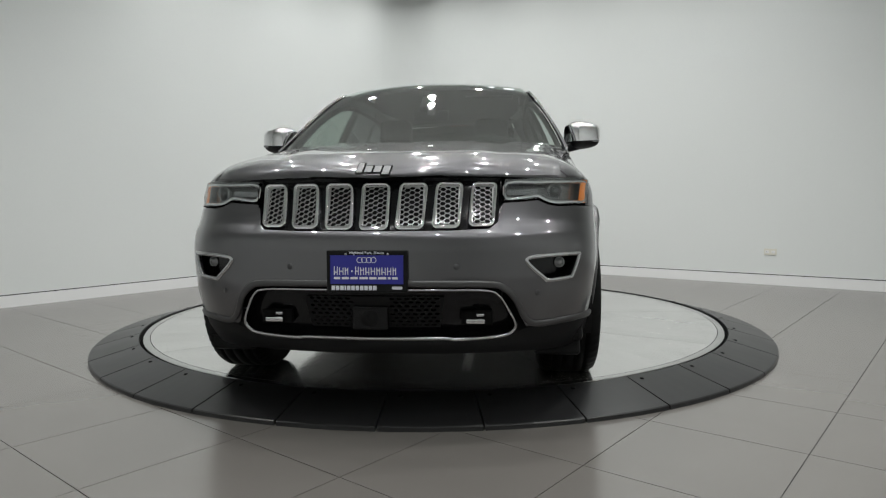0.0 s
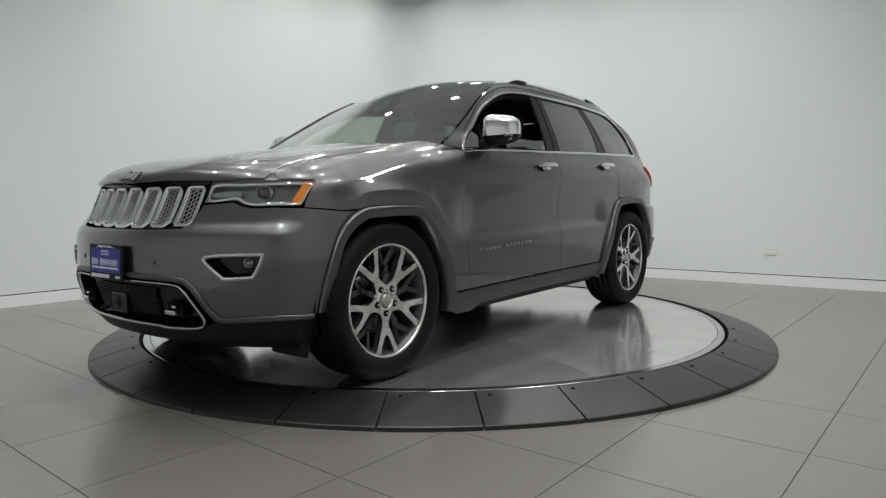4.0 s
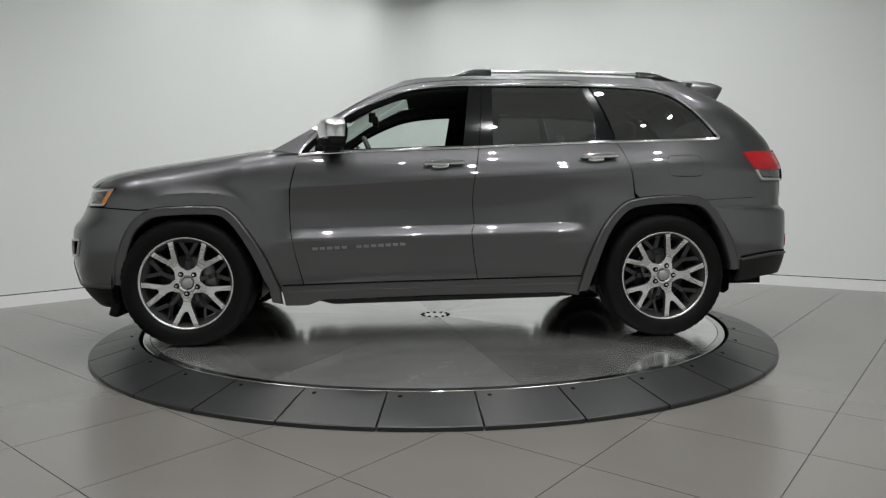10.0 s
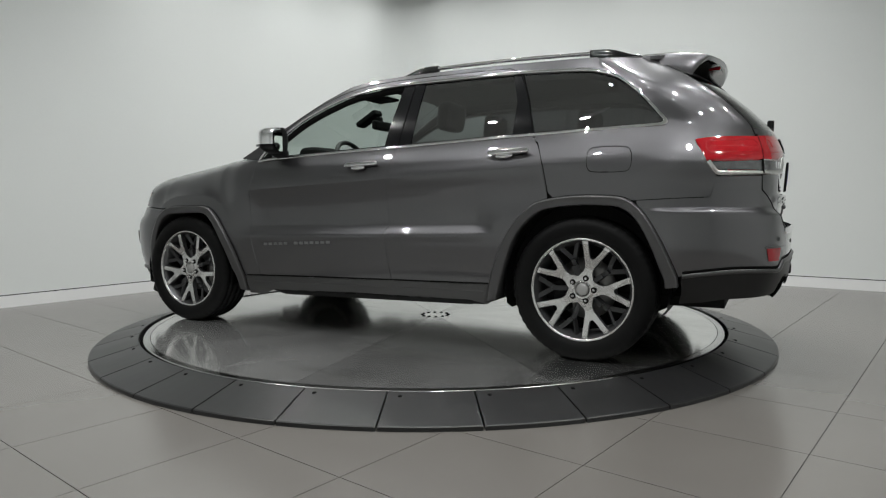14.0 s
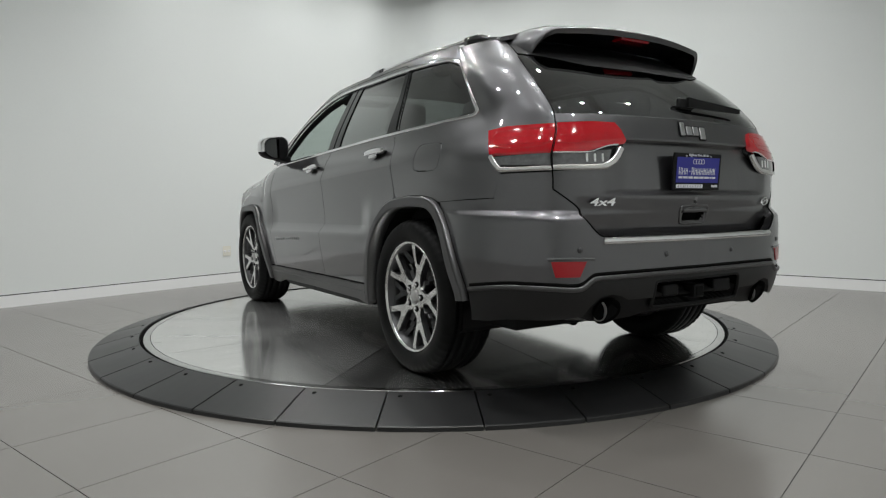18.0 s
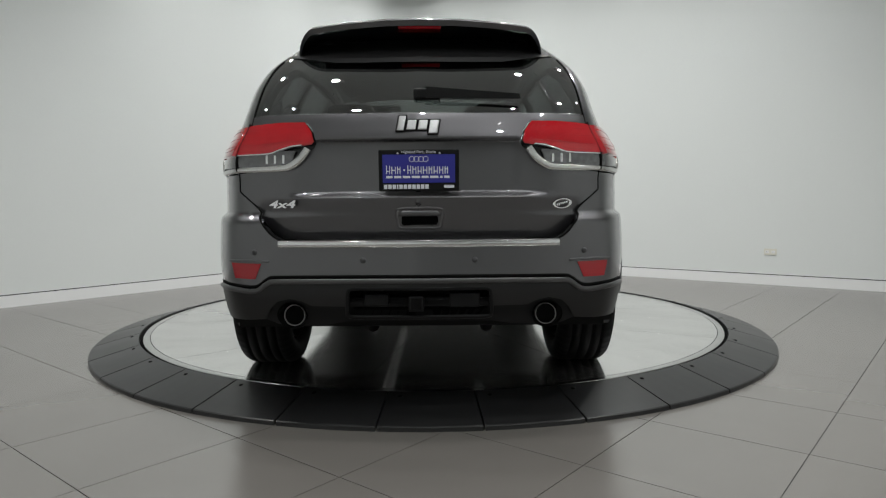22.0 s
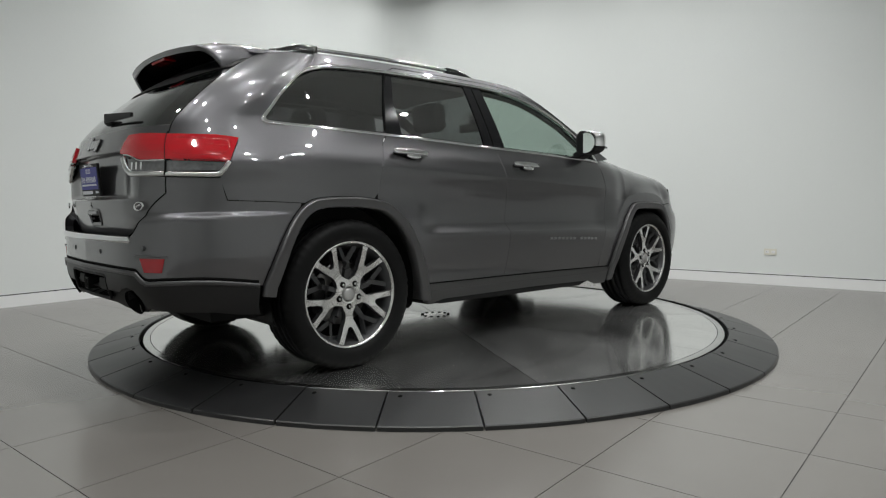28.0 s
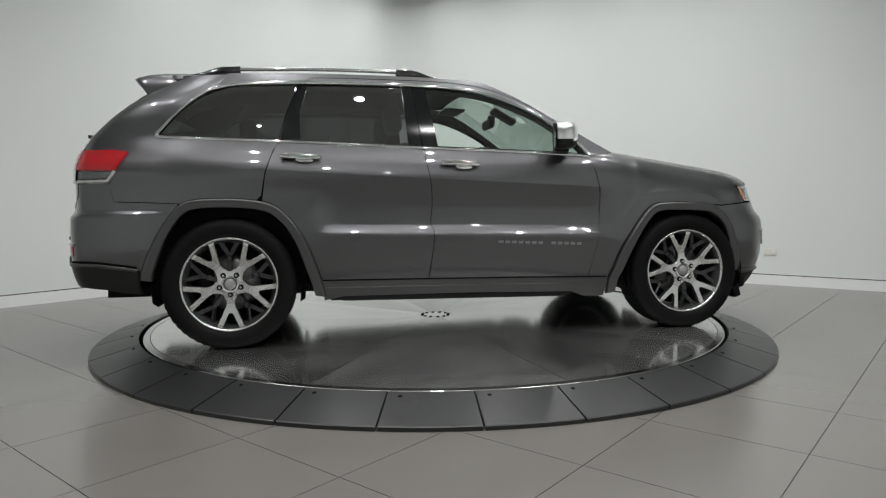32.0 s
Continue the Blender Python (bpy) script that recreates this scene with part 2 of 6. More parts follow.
BLACK = mat("black_moulded_plastic", (0.005, 0.005, 0.0054), 0.5, spec=0.2, grain=0.1, grain_size=200, bump=0.05)
GLOSS_BLACK = mat("gloss_black_trim", (0.006, 0.006, 0.007), 0.12, spec=0.32)
CAP_CHROME = mat("bright_mirror_chrome", (0.82, 0.82, 0.83), 0.13, metal=1.0)
CHROME = mat("polished_chrome", (0.80, 0.80, 0.81), 0.06, metal=1.0)
SILVER = mat("machined_silver_alloy", (0.70, 0.695, 0.685), 0.25, metal=1.0, grain=0.04, grain_size=400)
CAP = mat("satin_cap_paint", (0.46, 0.455, 0.45), 0.32, metal=0.8, grain=0.05, grain_size=200)
WEB = mat("grey_wheel_web_paint", (0.055, 0.055, 0.057), 0.35, metal=0.6, grain=0.05, grain_size=300)
GUN = mat("dark_grey_wheel_paint", (0.070, 0.070, 0.073), 0.35, metal=0.5, grain=0.05, grain_size=300)
TYRE = mat("black_tyre_rubber", (0.0042, 0.0042, 0.0043), 0.6, spec=0.14, grain=0.15, grain_size=90, blotch=0.15, blotch_size=9, bump=0.1)
CABIN = mat("black_cabin_trim", (0.008, 0.008, 0.008), 0.8, spec=0.15, grain=0.12, grain_size=120, bump=0.1)
LEATHER = mat("black_seat_leather", (0.018, 0.017, 0.017), 0.45, grain=0.1, grain_size=150, bump=0.15)
RED = mat("red_lamp_lens", (0.40, 0.004, 0.010), 0.07, coat=1.0, blotch=0.15, blotch_size=14)
DEEP_RED = mat("dark_red_reflector", (0.34, 0.005, 0.011), 0.2, coat=0.2, grain=0.2, grain_size=350)
CLEAR_LENS = mat("clear_lamp_lens", (0.26, 0.265, 0.27), 0.14, metal=0.5, coat=1.0, grain=0.35, grain_size=60)
SMOKE_LENS = mat("smoked_clear_lens", (0.12, 0.122, 0.125), 0.12, metal=0.4, coat=1.0, grain=0.5, grain_size=45)
AMBER = mat("amber_reflector", (0.90, 0.25, 0.008), 0.2, coat=0.3, grain=0.12, grain_size=200)
BLUE = mat("blue_dealer_plate", (0.020, 0.022, 0.26), 0.45, grain=0.03)
INK = mat("white_plate_print", (0.72, 0.73, 0.78), 0.4)
IRON = mat("brake_iron", (0.25, 0.245, 0.24), 0.4, metal=0.9, grain=0.1, grain_size=80)
GLASS_CLEAR = glass("green_tinted_glass", (0.80, 0.89, 0.84))
GLASS_SCREEN = glass("green_windscreen_glass", (0.68, 0.78, 0.73), face_on=0.31)
GLASS_DARK = glass("dark_privacy_glass", (0.19, 0.196, 0.20), face_on=0.19)
LAMP_GLASS = glass("clear_lamp_cover", (0.93, 0.95, 0.95))


# ---- car: the body's form ----
def curve(*pts):
    """A smooth monotone curve through (x, y) points, x rising (piecewise cubic, no overshoot)."""
    x = np.array([p[0] for p in pts], float)
    y = np.array([p[1] for p in pts], float)
    h, d = np.diff(x), np.diff(y) / np.diff(x)
    m = np.zeros_like(x)
    m[0], m[-1] = d[0], d[-1]
    for i in range(1, len(x) - 1):
        if d[i - 1] * d[i] > 0:
            w1, w2 = 2 * h[i] + h[i - 1], h[i] + 2 * h[i - 1]
            m[i] = (w1 + w2) / (w1 / d[i - 1] + w2 / d[i])

    def at(q):
        q = np.clip(np.asarray(q, float), x[0], x[-1])
        i = np.clip(np.searchsorted(x, q) - 1, 0, len(x) - 2)
        s = (q - x[i]) / h[i]
        return ((2 * s ** 3 - 3 * s ** 2 + 1) * y[i] + (s ** 3 - 2 * s ** 2 + s) * h[i] * m[i]
                + (-2 * s ** 3 + 3 * s ** 2) * y[i + 1] + (s ** 3 - s ** 2) * h[i] * m[i + 1])
    return at


def ease(q):
    q = np.clip(q, 0, 1)
    return q * q * (3 - 2 * q)


# plan of the body at bumper height, from the nose round the left side to the tail
PLAN = [(2.335, 0.0), (2.325, 0.2), (2.29, 0.42), (2.225, 0.628), (2.13, 0.784), (2.0, 0.880), (1.85, 0.917), (1.65, 0.926), (1.35, 0.932), (0.9, 0.934),
        (0.3, 0.937), (-0.3, 0.938), (-0.9, 0.937), (-1.35, 0.935), (-1.65, 0.928), (-1.85, 0.915), (-2.0, 0.894), (-2.14, 0.860), (-2.278, 0.793), (-2.360, 0.70),
        (-2.411, 0.525), (-2.435, 0.3), (-2.45, 0.0)]
_t = np.arange(len(PLAN))


def _spline(vals):
    """Natural cubic spline through the plan's points."""
    n = len(vals)
    a = np.zeros((n, n))
    r = np.zeros(n)
    a[0, 0] = a[-1, -1] = 1
    for i in range(1, n - 1):
        a[i, i - 1:i + 2] = 1, 4, 1
        r[i] = 6 * (vals[i - 1] - 2 * vals[i] + vals[i + 1])
    m = np.linalg.solve(a, r)
    q = np.linspace(0, n - 1, 2400)
    i = np.minimum(q.astype(int), n - 2)
    s = q - i
    v = np.array(vals)
    return ((1 - s) * v[i] + s * v[i + 1] + ((1 - s) ** 3 - (1 - s)) * m[i] / 6 + (s ** 3 - s) * m[i + 1] / 6)


_px, _py = _spline([p[0] for p in PLAN]), _spline([p[1] for p in PLAN])
_pu = np.concatenate([[0], np.cumsum(np.hypot(np.diff(_px), np.diff(_py)))])
UMAX = float(_pu[-1])
FX = curve((0.15, -0.22), (0.24, -0.11), (0.32, -0.05), (0.40, -0.02), (0.50, 0.0), (0.66, 0.0), (0.72, -0.012), (0.77, -0.055), (0.85, -0.095), (0.95, -0.135), (1.0, -0.16), (1.2, -0.2))
RX = curve((0.15, 0.2), (0.30, 0.08), (0.40, 0.02), (0.50, 0.0), (0.70, 0.0), (0.762, 0.002), (0.776, 0.006), (0.802, 0.027), (0.818, 0.031), (0.95, 0.033), (1.08, 0.043), (1.16, 0.067), (1.22, 0.092), (1.30, 0.160),
           (1.38, 0.242), (1.507, 0.405), (1.60, 0.56), (1.72, 0.78))
SY = curve((0.15, -0.09), (0.25, -0.05), (0.36, -0.028), (0.50, -0.010), (0.62, 0.0), (0.80, -0.006), (0.92, -0.008), (0.99, -0.012), (1.08, -0.032), (1.16, -0.068),
           (1.30, -0.118), (1.45, -0.185), (1.60, -0.262), (1.75, -0.36))
DENT = curve((0.2, 0.0), (0.60, 0.0), (0.644, 0.003), (0.654, 0.001), (0.664, -0.005), (0.703, -0.0245), (0.713, -0.0275), (0.74, -0.0285), (0.80, -0.0255), (0.90, -0.014),
             (0.974, 0.0015), (0.985, 0.004), (0.996, 0.0035), (1.05, 0.0), (1.7, 0.0))


def dents(x, z):
    """The doors' pressings: a shelf low down and a shoulder line that climbs towards the tail."""
    zl, zt, zc = 0.654 - 0.0187 * x, 0.713 - 0.0125 * x, 0.985 - 0.0495 * x
    q = np.where(z < zl, z - zl + 0.654, np.where(z < zt, 0.654 + 0.059 * (z - zl) / (zt - zl), np.where(z < zc, 0.713 + 0.272 * (z - zt) / (zc - zt), z - zc + 0.985)))
    low, high = ease((x + 1.02) / 0.2), ease((x + 1.75) / 0.6)
    k = ease((q - 0.72) / 0.18)
    return 1.1 * DENT(q) * ease((1.02 - x) / 0.3) * (low * (1 - k) + high * k)


HOUSE = curve((-2.45, 0.0), (-2.32, 0.002), (-2.12, 0.020), (-1.93, 0.040), (-1.6, 0.016), (-1.25, 0.0), (-0.5, 0.0))


def blister(x, z):
    """The scoop above the raised panel round the front arch: it starts at a crease and runs out."""
    d = 0.5 * ((np.abs(x - 1.40) / 0.448) ** 3 + (np.abs(np.maximum(z - 0.30, 0)) / 0.612) ** 3) ** (1 / 3) - 0.5
    q = np.clip(d / 0.05, 0, 1)
    return -0.015 * (1 - (1 - q) ** 2) * (1 - ease((d - 0.05) / 0.13)) * ease((x - 0.93) / 0.30) * ease((1.86 - x) / 0.28)


def shelf(x, z):
    """The ledge along the top of the rear bumper's sides."""
    return (0.018 - 0.020 * ease((z - 0.792) / 0.026) * (1 - ease((z - 0.93) / 0.14))) * ease((-1.74 - x) / 0.22) * (1 - ease((z - 1.0) / 0.15))


def S(u, z):
    """The body's skin: u metres round the plan from the nose (left positive), at height z."""
    u, z = np.asarray(u, float), np.asarray(z, float)
    sign, w = np.where(u < 0, -1.0, 1.0), np.clip(np.abs(u), 0, UMAX)
    x, y = np.interp(w, _pu, _px), np.interp(w, _pu, _py)
    rear = ease((-1.35 - x) / 0.85)
    dent = dents(x, z)
    x2 = x + ease((x - 1.46) / 0.60) * FX(z) + rear * RX(z)
    y2 = y * (1 + SY(z) * (1 - 0.40 * ease((z - 1.08) / 0.3) * (1 - 0.65 * ease((z - 1.42) / 0.2)) * rear) / 0.935) + dent + blister(x2, z) + shelf(x, z) - HOUSE(x) * ease((z - 1.13) / 0.15)
    return np.stack([x2, sign * y2, z + 0 * u], -1)


def z_of(u, q):
    """Height of the row q of the doors' pressings, whose creases climb towards the tail."""
    x = np.interp(np.abs(u), _pu, _px)
    zl, zt, zc = 0.654 - 0.0187 * x, 0.713 - 0.0125 * x, 0.985 - 0.0495 * x
    return np.where(q < 0.654, q - 0.654 + zl, np.where(q < 0.713, zl + (q - 0.654) / 0.059 * (zt - zl), np.where(q < 0.985, zt + (q - 0.713) / 0.272 * (zc - zt), q - 0.985 + zc)))


def SQ(u, q):
    """The skin again, with the rows laid along the creases."""
    u, q = np.asarray(u, float), np.asarray(q, float)
    return S(u, z_of(u, q))


def along_creases(poly):
    out = []
    grid = np.linspace(0.1, 1.9, 1801)
    for u, z in poly:
        out.append((u, float(np.interp(z, z_of(np.full_like(grid, u), grid), grid))))
    return out


def SR(w, z):
    """The same skin, with w metres from the middle of the tail (left positive)."""
    w = np.asarray(w, float)
    return S(np.where(w < 0, -1.0, 1.0) * (UMAX - np.abs(w)), z)


_ug = np.linspace(0, UMAX, 1200)


def ux(x, z):
    """u of the point at x on the left side, at height z."""
    s = S(_ug, np.full_like(_ug, z))
    return float(np.interp(-x, -s[:, 0], _ug))


def uf(y, z):
    """u of the point at y on the nose, at height z (y below 0.86)."""
    g = _ug[_ug < 1.35]
    s = S(g, np.full_like(g, z))[:, 1]
    return math.copysign(float(np.interp(abs(y), s, g)), y)


def ur(y, z):
    """w of the point at y on the tail, at height z."""
    g = _ug[_ug < 1.35]
    s = SR(g, np.full_like(g, z))[:, 1]
    return math.copysign(float(np.interp(abs(y), s, g)), y)


def side_y(x, z):
    return float(S(np.array([ux(x, z)]), np.array([z]))[0, 1])


# bonnet and wing tops: a rounded section from the side (z = ZQ) to the middle
ZQ = 0.86
HOOD = curve((0.6, 1.212), (0.85, 1.205), (1.0, 1.192), (1.2, 1.172), (1.5, 1.135), (1.8, 1.09), (2.0, 1.055), (2.12, 1.025), (2.19, 1.0), (2.225, 0.98), (2.245, 0.955), (2.26, 0.9))
QN = curve((0.7, 12.0), (0.95, 10.0), (1.3, 6.5), (1.6, 5.5), (2.3, 5.0))
QM = curve((0.7, 3.0), (0.95, 2.8), (1.3, 2.2), (1.6, 2.0), (2.3, 2.0))
_qx = np.linspace(0.6, 2.3, 120)
_qy = np.array([side_y(x, ZQ) if x < 2.2 else float(np.interp(x, [2.2, 2.24, 2.3], [side_y(2.2, ZQ), 0.12, 0.02])) for x in _qx])


def QA(x):
    """Half width of the bonnet section at its foot."""
    return np.maximum(np.interp(x, _qx, _qy), 0.0)


def Q(x, s):
    x, s = np.asarray(x, float), np.asarray(s, float)
    a = np.abs(np.clip(s, -1, 1))
    fr = 1 - (1 - a) ** 2.2
    wide = QA(x)
    h = HOOD(x) - ZQ
    z = ZQ + h * np.maximum(1 - fr ** QN(x), 0) ** (1 / QM(x))
    # a soft raised middle on the bonnet
    y = np.sign(s) * fr * wide
    z = z + 0.012 * ease((0.5 - np.abs(y)) / 0.12) * ease((x - 0.9) / 0.3) * ease((2.25 - x) / 0.25)
    y = y + np.sign(s) * (blister(x, z) + dents(x, z) - dents(x, ZQ)) * ease((np.abs(y) - 0.55) / 0.2)
    return np.stack([x, y, z], -1)


def qs_y(x, y):
    w = float(QA(x))
    fr = min(abs(y) / max(w, 1e-4), 1.0)
    return math.copysign(1 - (1 - fr) ** (1 / 2.2), y)


def qs_z(x, z):
    h = float(HOOD(x)) - ZQ
    q = min(max((z - ZQ) / max(h, 1e-4), 0), 1)
    fr = max(1 - q ** float(QM(x)), 0) ** (1 / float(QN(x)))
    return 1 - (1 - fr) ** (1 / 2.2)


# windscreen: from the foot to the roof between the two pillars
EDGE_X = curve((1.12, 1.03), (1.20, 0.885), (1.332, 0.665), (1.425, 0.515), (1.531, 0.335), (1.616, 0.15), (1.66, 0.03))
_ez = np.linspace(1.12, 1.66, 40)
_ey = np.array([side_y(float(EDGE_X(z)), z) for z in _ez])
BOW = curve((1.12, 0.24), (1.3, 0.21), (1.5, 0.15), (1.68, 0.09))


def WS(a, z):
    a, z = np.asarray(a, float), np.asarray(z, float)
    ye = np.interp(z, _ez, _ey) - 0.012
    return np.stack([EDGE_X(z) + BOW(z) * (1 - a * a) - 0.01, a * ye, z + 0.028 * (1 - a * a) * ease((z - 1.5) / 0.15)], -1)


# roof
ROOF = curve((-2.2, 1.60), (-1.95, 1.655), (-1.7, 1.684), (-1.3, 1.707), (-0.8, 1.718), (-0.4, 1.715), (-0.1, 1.70), (0.1, 1.676), (0.25, 1.64))


def RF(x, y):
    x, y = np.asarray(x, float), np.asarray(y, float)
    t = np.abs(y) / 0.69
    return np.stack([x, y, ROOF(x) - 0.045 * t ** 2 - 0.055 * t ** 7], -1)


# ---- car: panel maker ----
def inside(poly, pts):
    """Which of the points lie inside the polygon."""
    poly, pts = np.asarray(poly), np.asarray(pts)
    x, y = pts[:, 0], pts[:, 1]
    res = np.zeros(len(pts), bool)
    for (x0, y0), (x1, y1) in zip(poly, np.roll(poly, -1, 0)):
        hit = (y0 > y) != (y1 > y)
        with np.errstate(divide="ignore", invalid="ignore"):
            cross = (x1 - x0) * (y - y0) / (y1 - y0) + x0
        res ^= hit & (x < cross)
    return res


def dense(poly, step, closed=True):
    out = []
    n = len(poly)
    for i in range(n if closed else n - 1):
        p, q = np.array(poly[i], float), np.array(poly[(i + 1) % n], float)
        k = max(1, int(math.ceil(np.linalg.norm(q - p) / step)))
        out += [tuple(p + (q - p) * j / k) for j in range(k)]
    if not closed:
        out.append(tuple(map(float, poly[-1])))
    return out


def smooth_line(pts, n=6, closed=False):
    """A rounded line through the points."""
    p = [np.array(q, float) for q in pts]
    m = len(p)
    out = []
    for i in range(m if closed else m - 1):
        get = (lambda k: p[k % m]) if closed else (lambda k: p[min(max(k, 0), m - 1)])
        a, b, c, d = get(i - 1), get(i), get(i + 1), get(i + 2)
        for j in range(n):
            t = j / n
            out.append(tuple(0.5 * (2 * b + (c - a) * t + (2 * a - 5 * b + 4 * c - d) * t * t + (3 * b - a - 3 * c + d) * t ** 3)))
    if not closed:
        out.append(tuple(p[-1]))
    return out


def skin_normals(fn, uv, flip):
    e = 0.002
    du = fn(uv[:, 0] + e, uv[:, 1]) - fn(uv[:, 0] - e, uv[:, 1])
    dv = fn(uv[:, 0], uv[:, 1] + e) - fn(uv[:, 0], uv[:, 1] - e)
    n = np.cross(du, dv)
    n /= np.maximum(np.linalg.norm(n, axis=1), 1e-9)[:, None]
    return -n if flip else n


from mathutils.geometry import delaunay_2d_cdt


def sheet(fn, outer, holes=(), step=0.035, thick=0.014, off=0.0, flip=False, rows=None, lines=(), edge=None):
    """Verts, normals and faces of a curved plate cut out of the skin fn along a polygon, with holes and a turned-in edge."""
    rings = [dense(outer, edge or step * 0.6)] + [dense(h, step * 0.5) for h in holes]
    pts, edges = [], []
    for r in rings:
        b = len(pts)
        pts += r
        edges += [(b + i, b + (i + 1) % len(r)) for i in range(len(r))]
    arr = np.array(pts)
    (x0, y0), (x1, y1) = arr.min(0), arr.max(0)
    gx, gy = np.meshgrid(np.arange(x0 + step / 2, x1, step), np.arange(y0 + step / 2, y1, rows or step * 0.87))
    gx = gx + (np.arange(gx.shape[0]) % 2)[:, None] * step / 2
    g = np.stack([gx.ravel(), gy.ravel()], -1)
    for z in lines:
        g = g[np.abs(g[:, 1] - z) > 0.003]
    for z in lines:
        row = np.arange(x0 + step / 2, x1, step)
        g = np.concatenate([g, np.stack([row, np.full_like(row, z)], -1)])
    if len(g):
        keep = inside(rings[0], g)
        for h in rings[1:]:
            keep &= ~inside(h, g)
        g = g[keep]
    if len(g):
        d = np.min(np.linalg.norm(g[:, None, :] - arr[None, :, :], axis=2), axis=1)
        g = g[d > (rows or step) * 0.45]
    allp = [Vector(p) for p in pts] + [Vector(p) for p in g]
    vs, _, fs, *_ = delaunay_2d_cdt(allp, edges, [], 0, 1e-6)
    uv = np.array([(p.x, p.y) for p in vs])
    tri = np.array([f for f in fs if len(f) == 3])
    mid = uv[tri].mean(1)
    keep = inside(rings[0], mid)
    for h in rings[1:]:
        keep &= ~inside(h, mid)
    tri = tri[keep]
    pos, nor = fn(uv[:, 0], uv[:, 1]), skin_normals(fn, uv, flip)
    pos = pos + nor * off
    a = np.cross(pos[tri[:, 1]] - pos[tri[:, 0]], pos[tri[:, 2]] - pos[tri[:, 0]])
    wrong = (a * nor[tri[:, 0]]).sum(1) < 0
    tri[wrong] = tri[wrong][:, ::-1]
    count = {}
    for t in tri:
        for i in range(3):
            count[(t[i], t[(i + 1) % 3])] = 1
    border = [(i, j) for (i, j) in count if (j, i) not in count]
    faces = [tuple(t) for t in tri]
    verts, normals = list(pos), list(nor)
    # the turned-in edge: a soft shoulder and a wall
    if thick:
        index = {}

        def down(i):
            if i not in index:
                index[i] = len(verts)
                verts.append(pos[i] - nor[i] * thick)
                normals.append(nor[i])
            return index[i]
        for i, j in border:
            faces.append((j, i, down(i), down(j)))
    return np.array(verts), np.array(normals), faces


def mirror(data):
    v, n, f = data
    k = np.array([1, -1, 1])
    return v * k, n * k, [tuple(reversed(q)) for q in f]


def join(*many):
    vs, ns, fs, b = [], [], [], 0
    for v, n, f in many:
        vs.append(v)
        ns.append(n)
        fs += [tuple(i + b for i in q) for q in f]
        b += len(v)
    return np.concatenate(vs), np.concatenate(ns), fs


ORIGIN = Vector((0.079, 0.037, 0.0))     # the car stands a little off the turntable's axis
car = tagged(new("car"), "dark grey metallic five-door family SUV with chrome trim", "car")
car.location = (0, 0, DISC)


def fix(name, data, material, parent=None, label=""):
    ob = from_arrays(name, data[0], data[2], material, parent or car, label, normals=data[1])
    if parent is None:
        ob.location = ORIGIN
    return ob


def both(name, data, material, parent=None, label=""):
    return fix(name, data, material, parent, label), fix(name, mirror(data), material, parent, label)


def strip(fn, line, wide, high=0.006, off=0.0, closed=False, flip=False):
    """A raised moulding along a line on the skin."""
    p = np.array(line, float)
    if closed:
        t = np.roll(p, -1, 0) - np.roll(p, 1, 0)
    else:
        t = np.gradient(p, axis=0)
    t /= np.maximum(np.linalg.norm(t, axis=1), 1e-9)[:, None]
    side = np.stack([-t[:, 1], t[:, 0]], -1)
    rows, norm = [], []
    w = np.broadcast_to(np.asarray(wide, float), (len(p),))
    for k, h, tilt in ((-0.5, -0.004, -1), (-0.5, high * 0.5, -0.9), (-0.3, high, -0.35), (0.0, high * 1.1, 0), (0.3, high, 0.35), (0.5, high * 0.5, 0.9), (0.5, -0.004, 1)):
        uv = p + side * (w * k)[:, None]
        pos, nor = fn(uv[:, 0], uv[:, 1]), skin_normals(fn, p, flip)
        across = fn(uv[:, 0] + side[:, 0] * 0.002, uv[:, 1] + side[:, 1] * 0.002) - pos
        across /= np.maximum(np.linalg.norm(across, axis=1), 1e-9)[:, None]
        rows.append(pos + nor * (h + off))
        n = nor * math.sqrt(max(0, 1 - tilt * tilt)) + across * tilt
        norm.append(n)
    k, n = len(rows), len(p)
    verts = np.stack(rows, 1).reshape(-1, 3)
    normals = np.stack(norm, 1).reshape(-1, 3)
    faces = []
    for i in range(n if closed else n - 1):
        j = (i + 1) % n
        for q in range(k - 1):
            faces.append((i * k + q, j * k + q, j * k + q + 1, i * k + q + 1))
    if not closed:
        faces += [tuple(range(k)), tuple(range(n * k - 1, n * k - 1 - k, -1))]
    f0 = faces[(k // 2)]
    a = np.cross(verts[f0[1]] - verts[f0[0]], verts[f0[2]] - verts[f0[0]])
    if (a * normals[f0[0]]).sum() < 0:
        faces = [tuple(reversed(f)) for f in faces]
    return verts, normals, faces


def on_side(pts):
    """Side-view (x, z) points as (u, z)."""
    return [(ux(x, z), z) for x, z in pts]


def on_nose(pts):
    return [(uf(y, z), z) for y, z in pts]


def on_tail(pts):
    return [(ur(y, z), z) for y, z in pts]


def shrink(poly, d):
    """The polygon moved inwards by d."""
    p = np.array(poly, float)
    area = 0.5 * np.sum(p[:, 0] * np.roll(p[:, 1], -1) - np.roll(p[:, 0], -1) * p[:, 1])
    a, b = p - np.roll(p, 1, 0), np.roll(p, -1, 0) - p
    na, nb = [np.stack([-q[:, 1], q[:, 0]], -1) / np.maximum(np.linalg.norm(q, axis=1), 1e-9)[:, None] for q in (a, b)]
    n = na + nb
    n /= np.maximum((n * na).sum(1), 0.35)[:, None]
    return [tuple(q) for q in p + n * d * (1 if area > 0 else -1)]


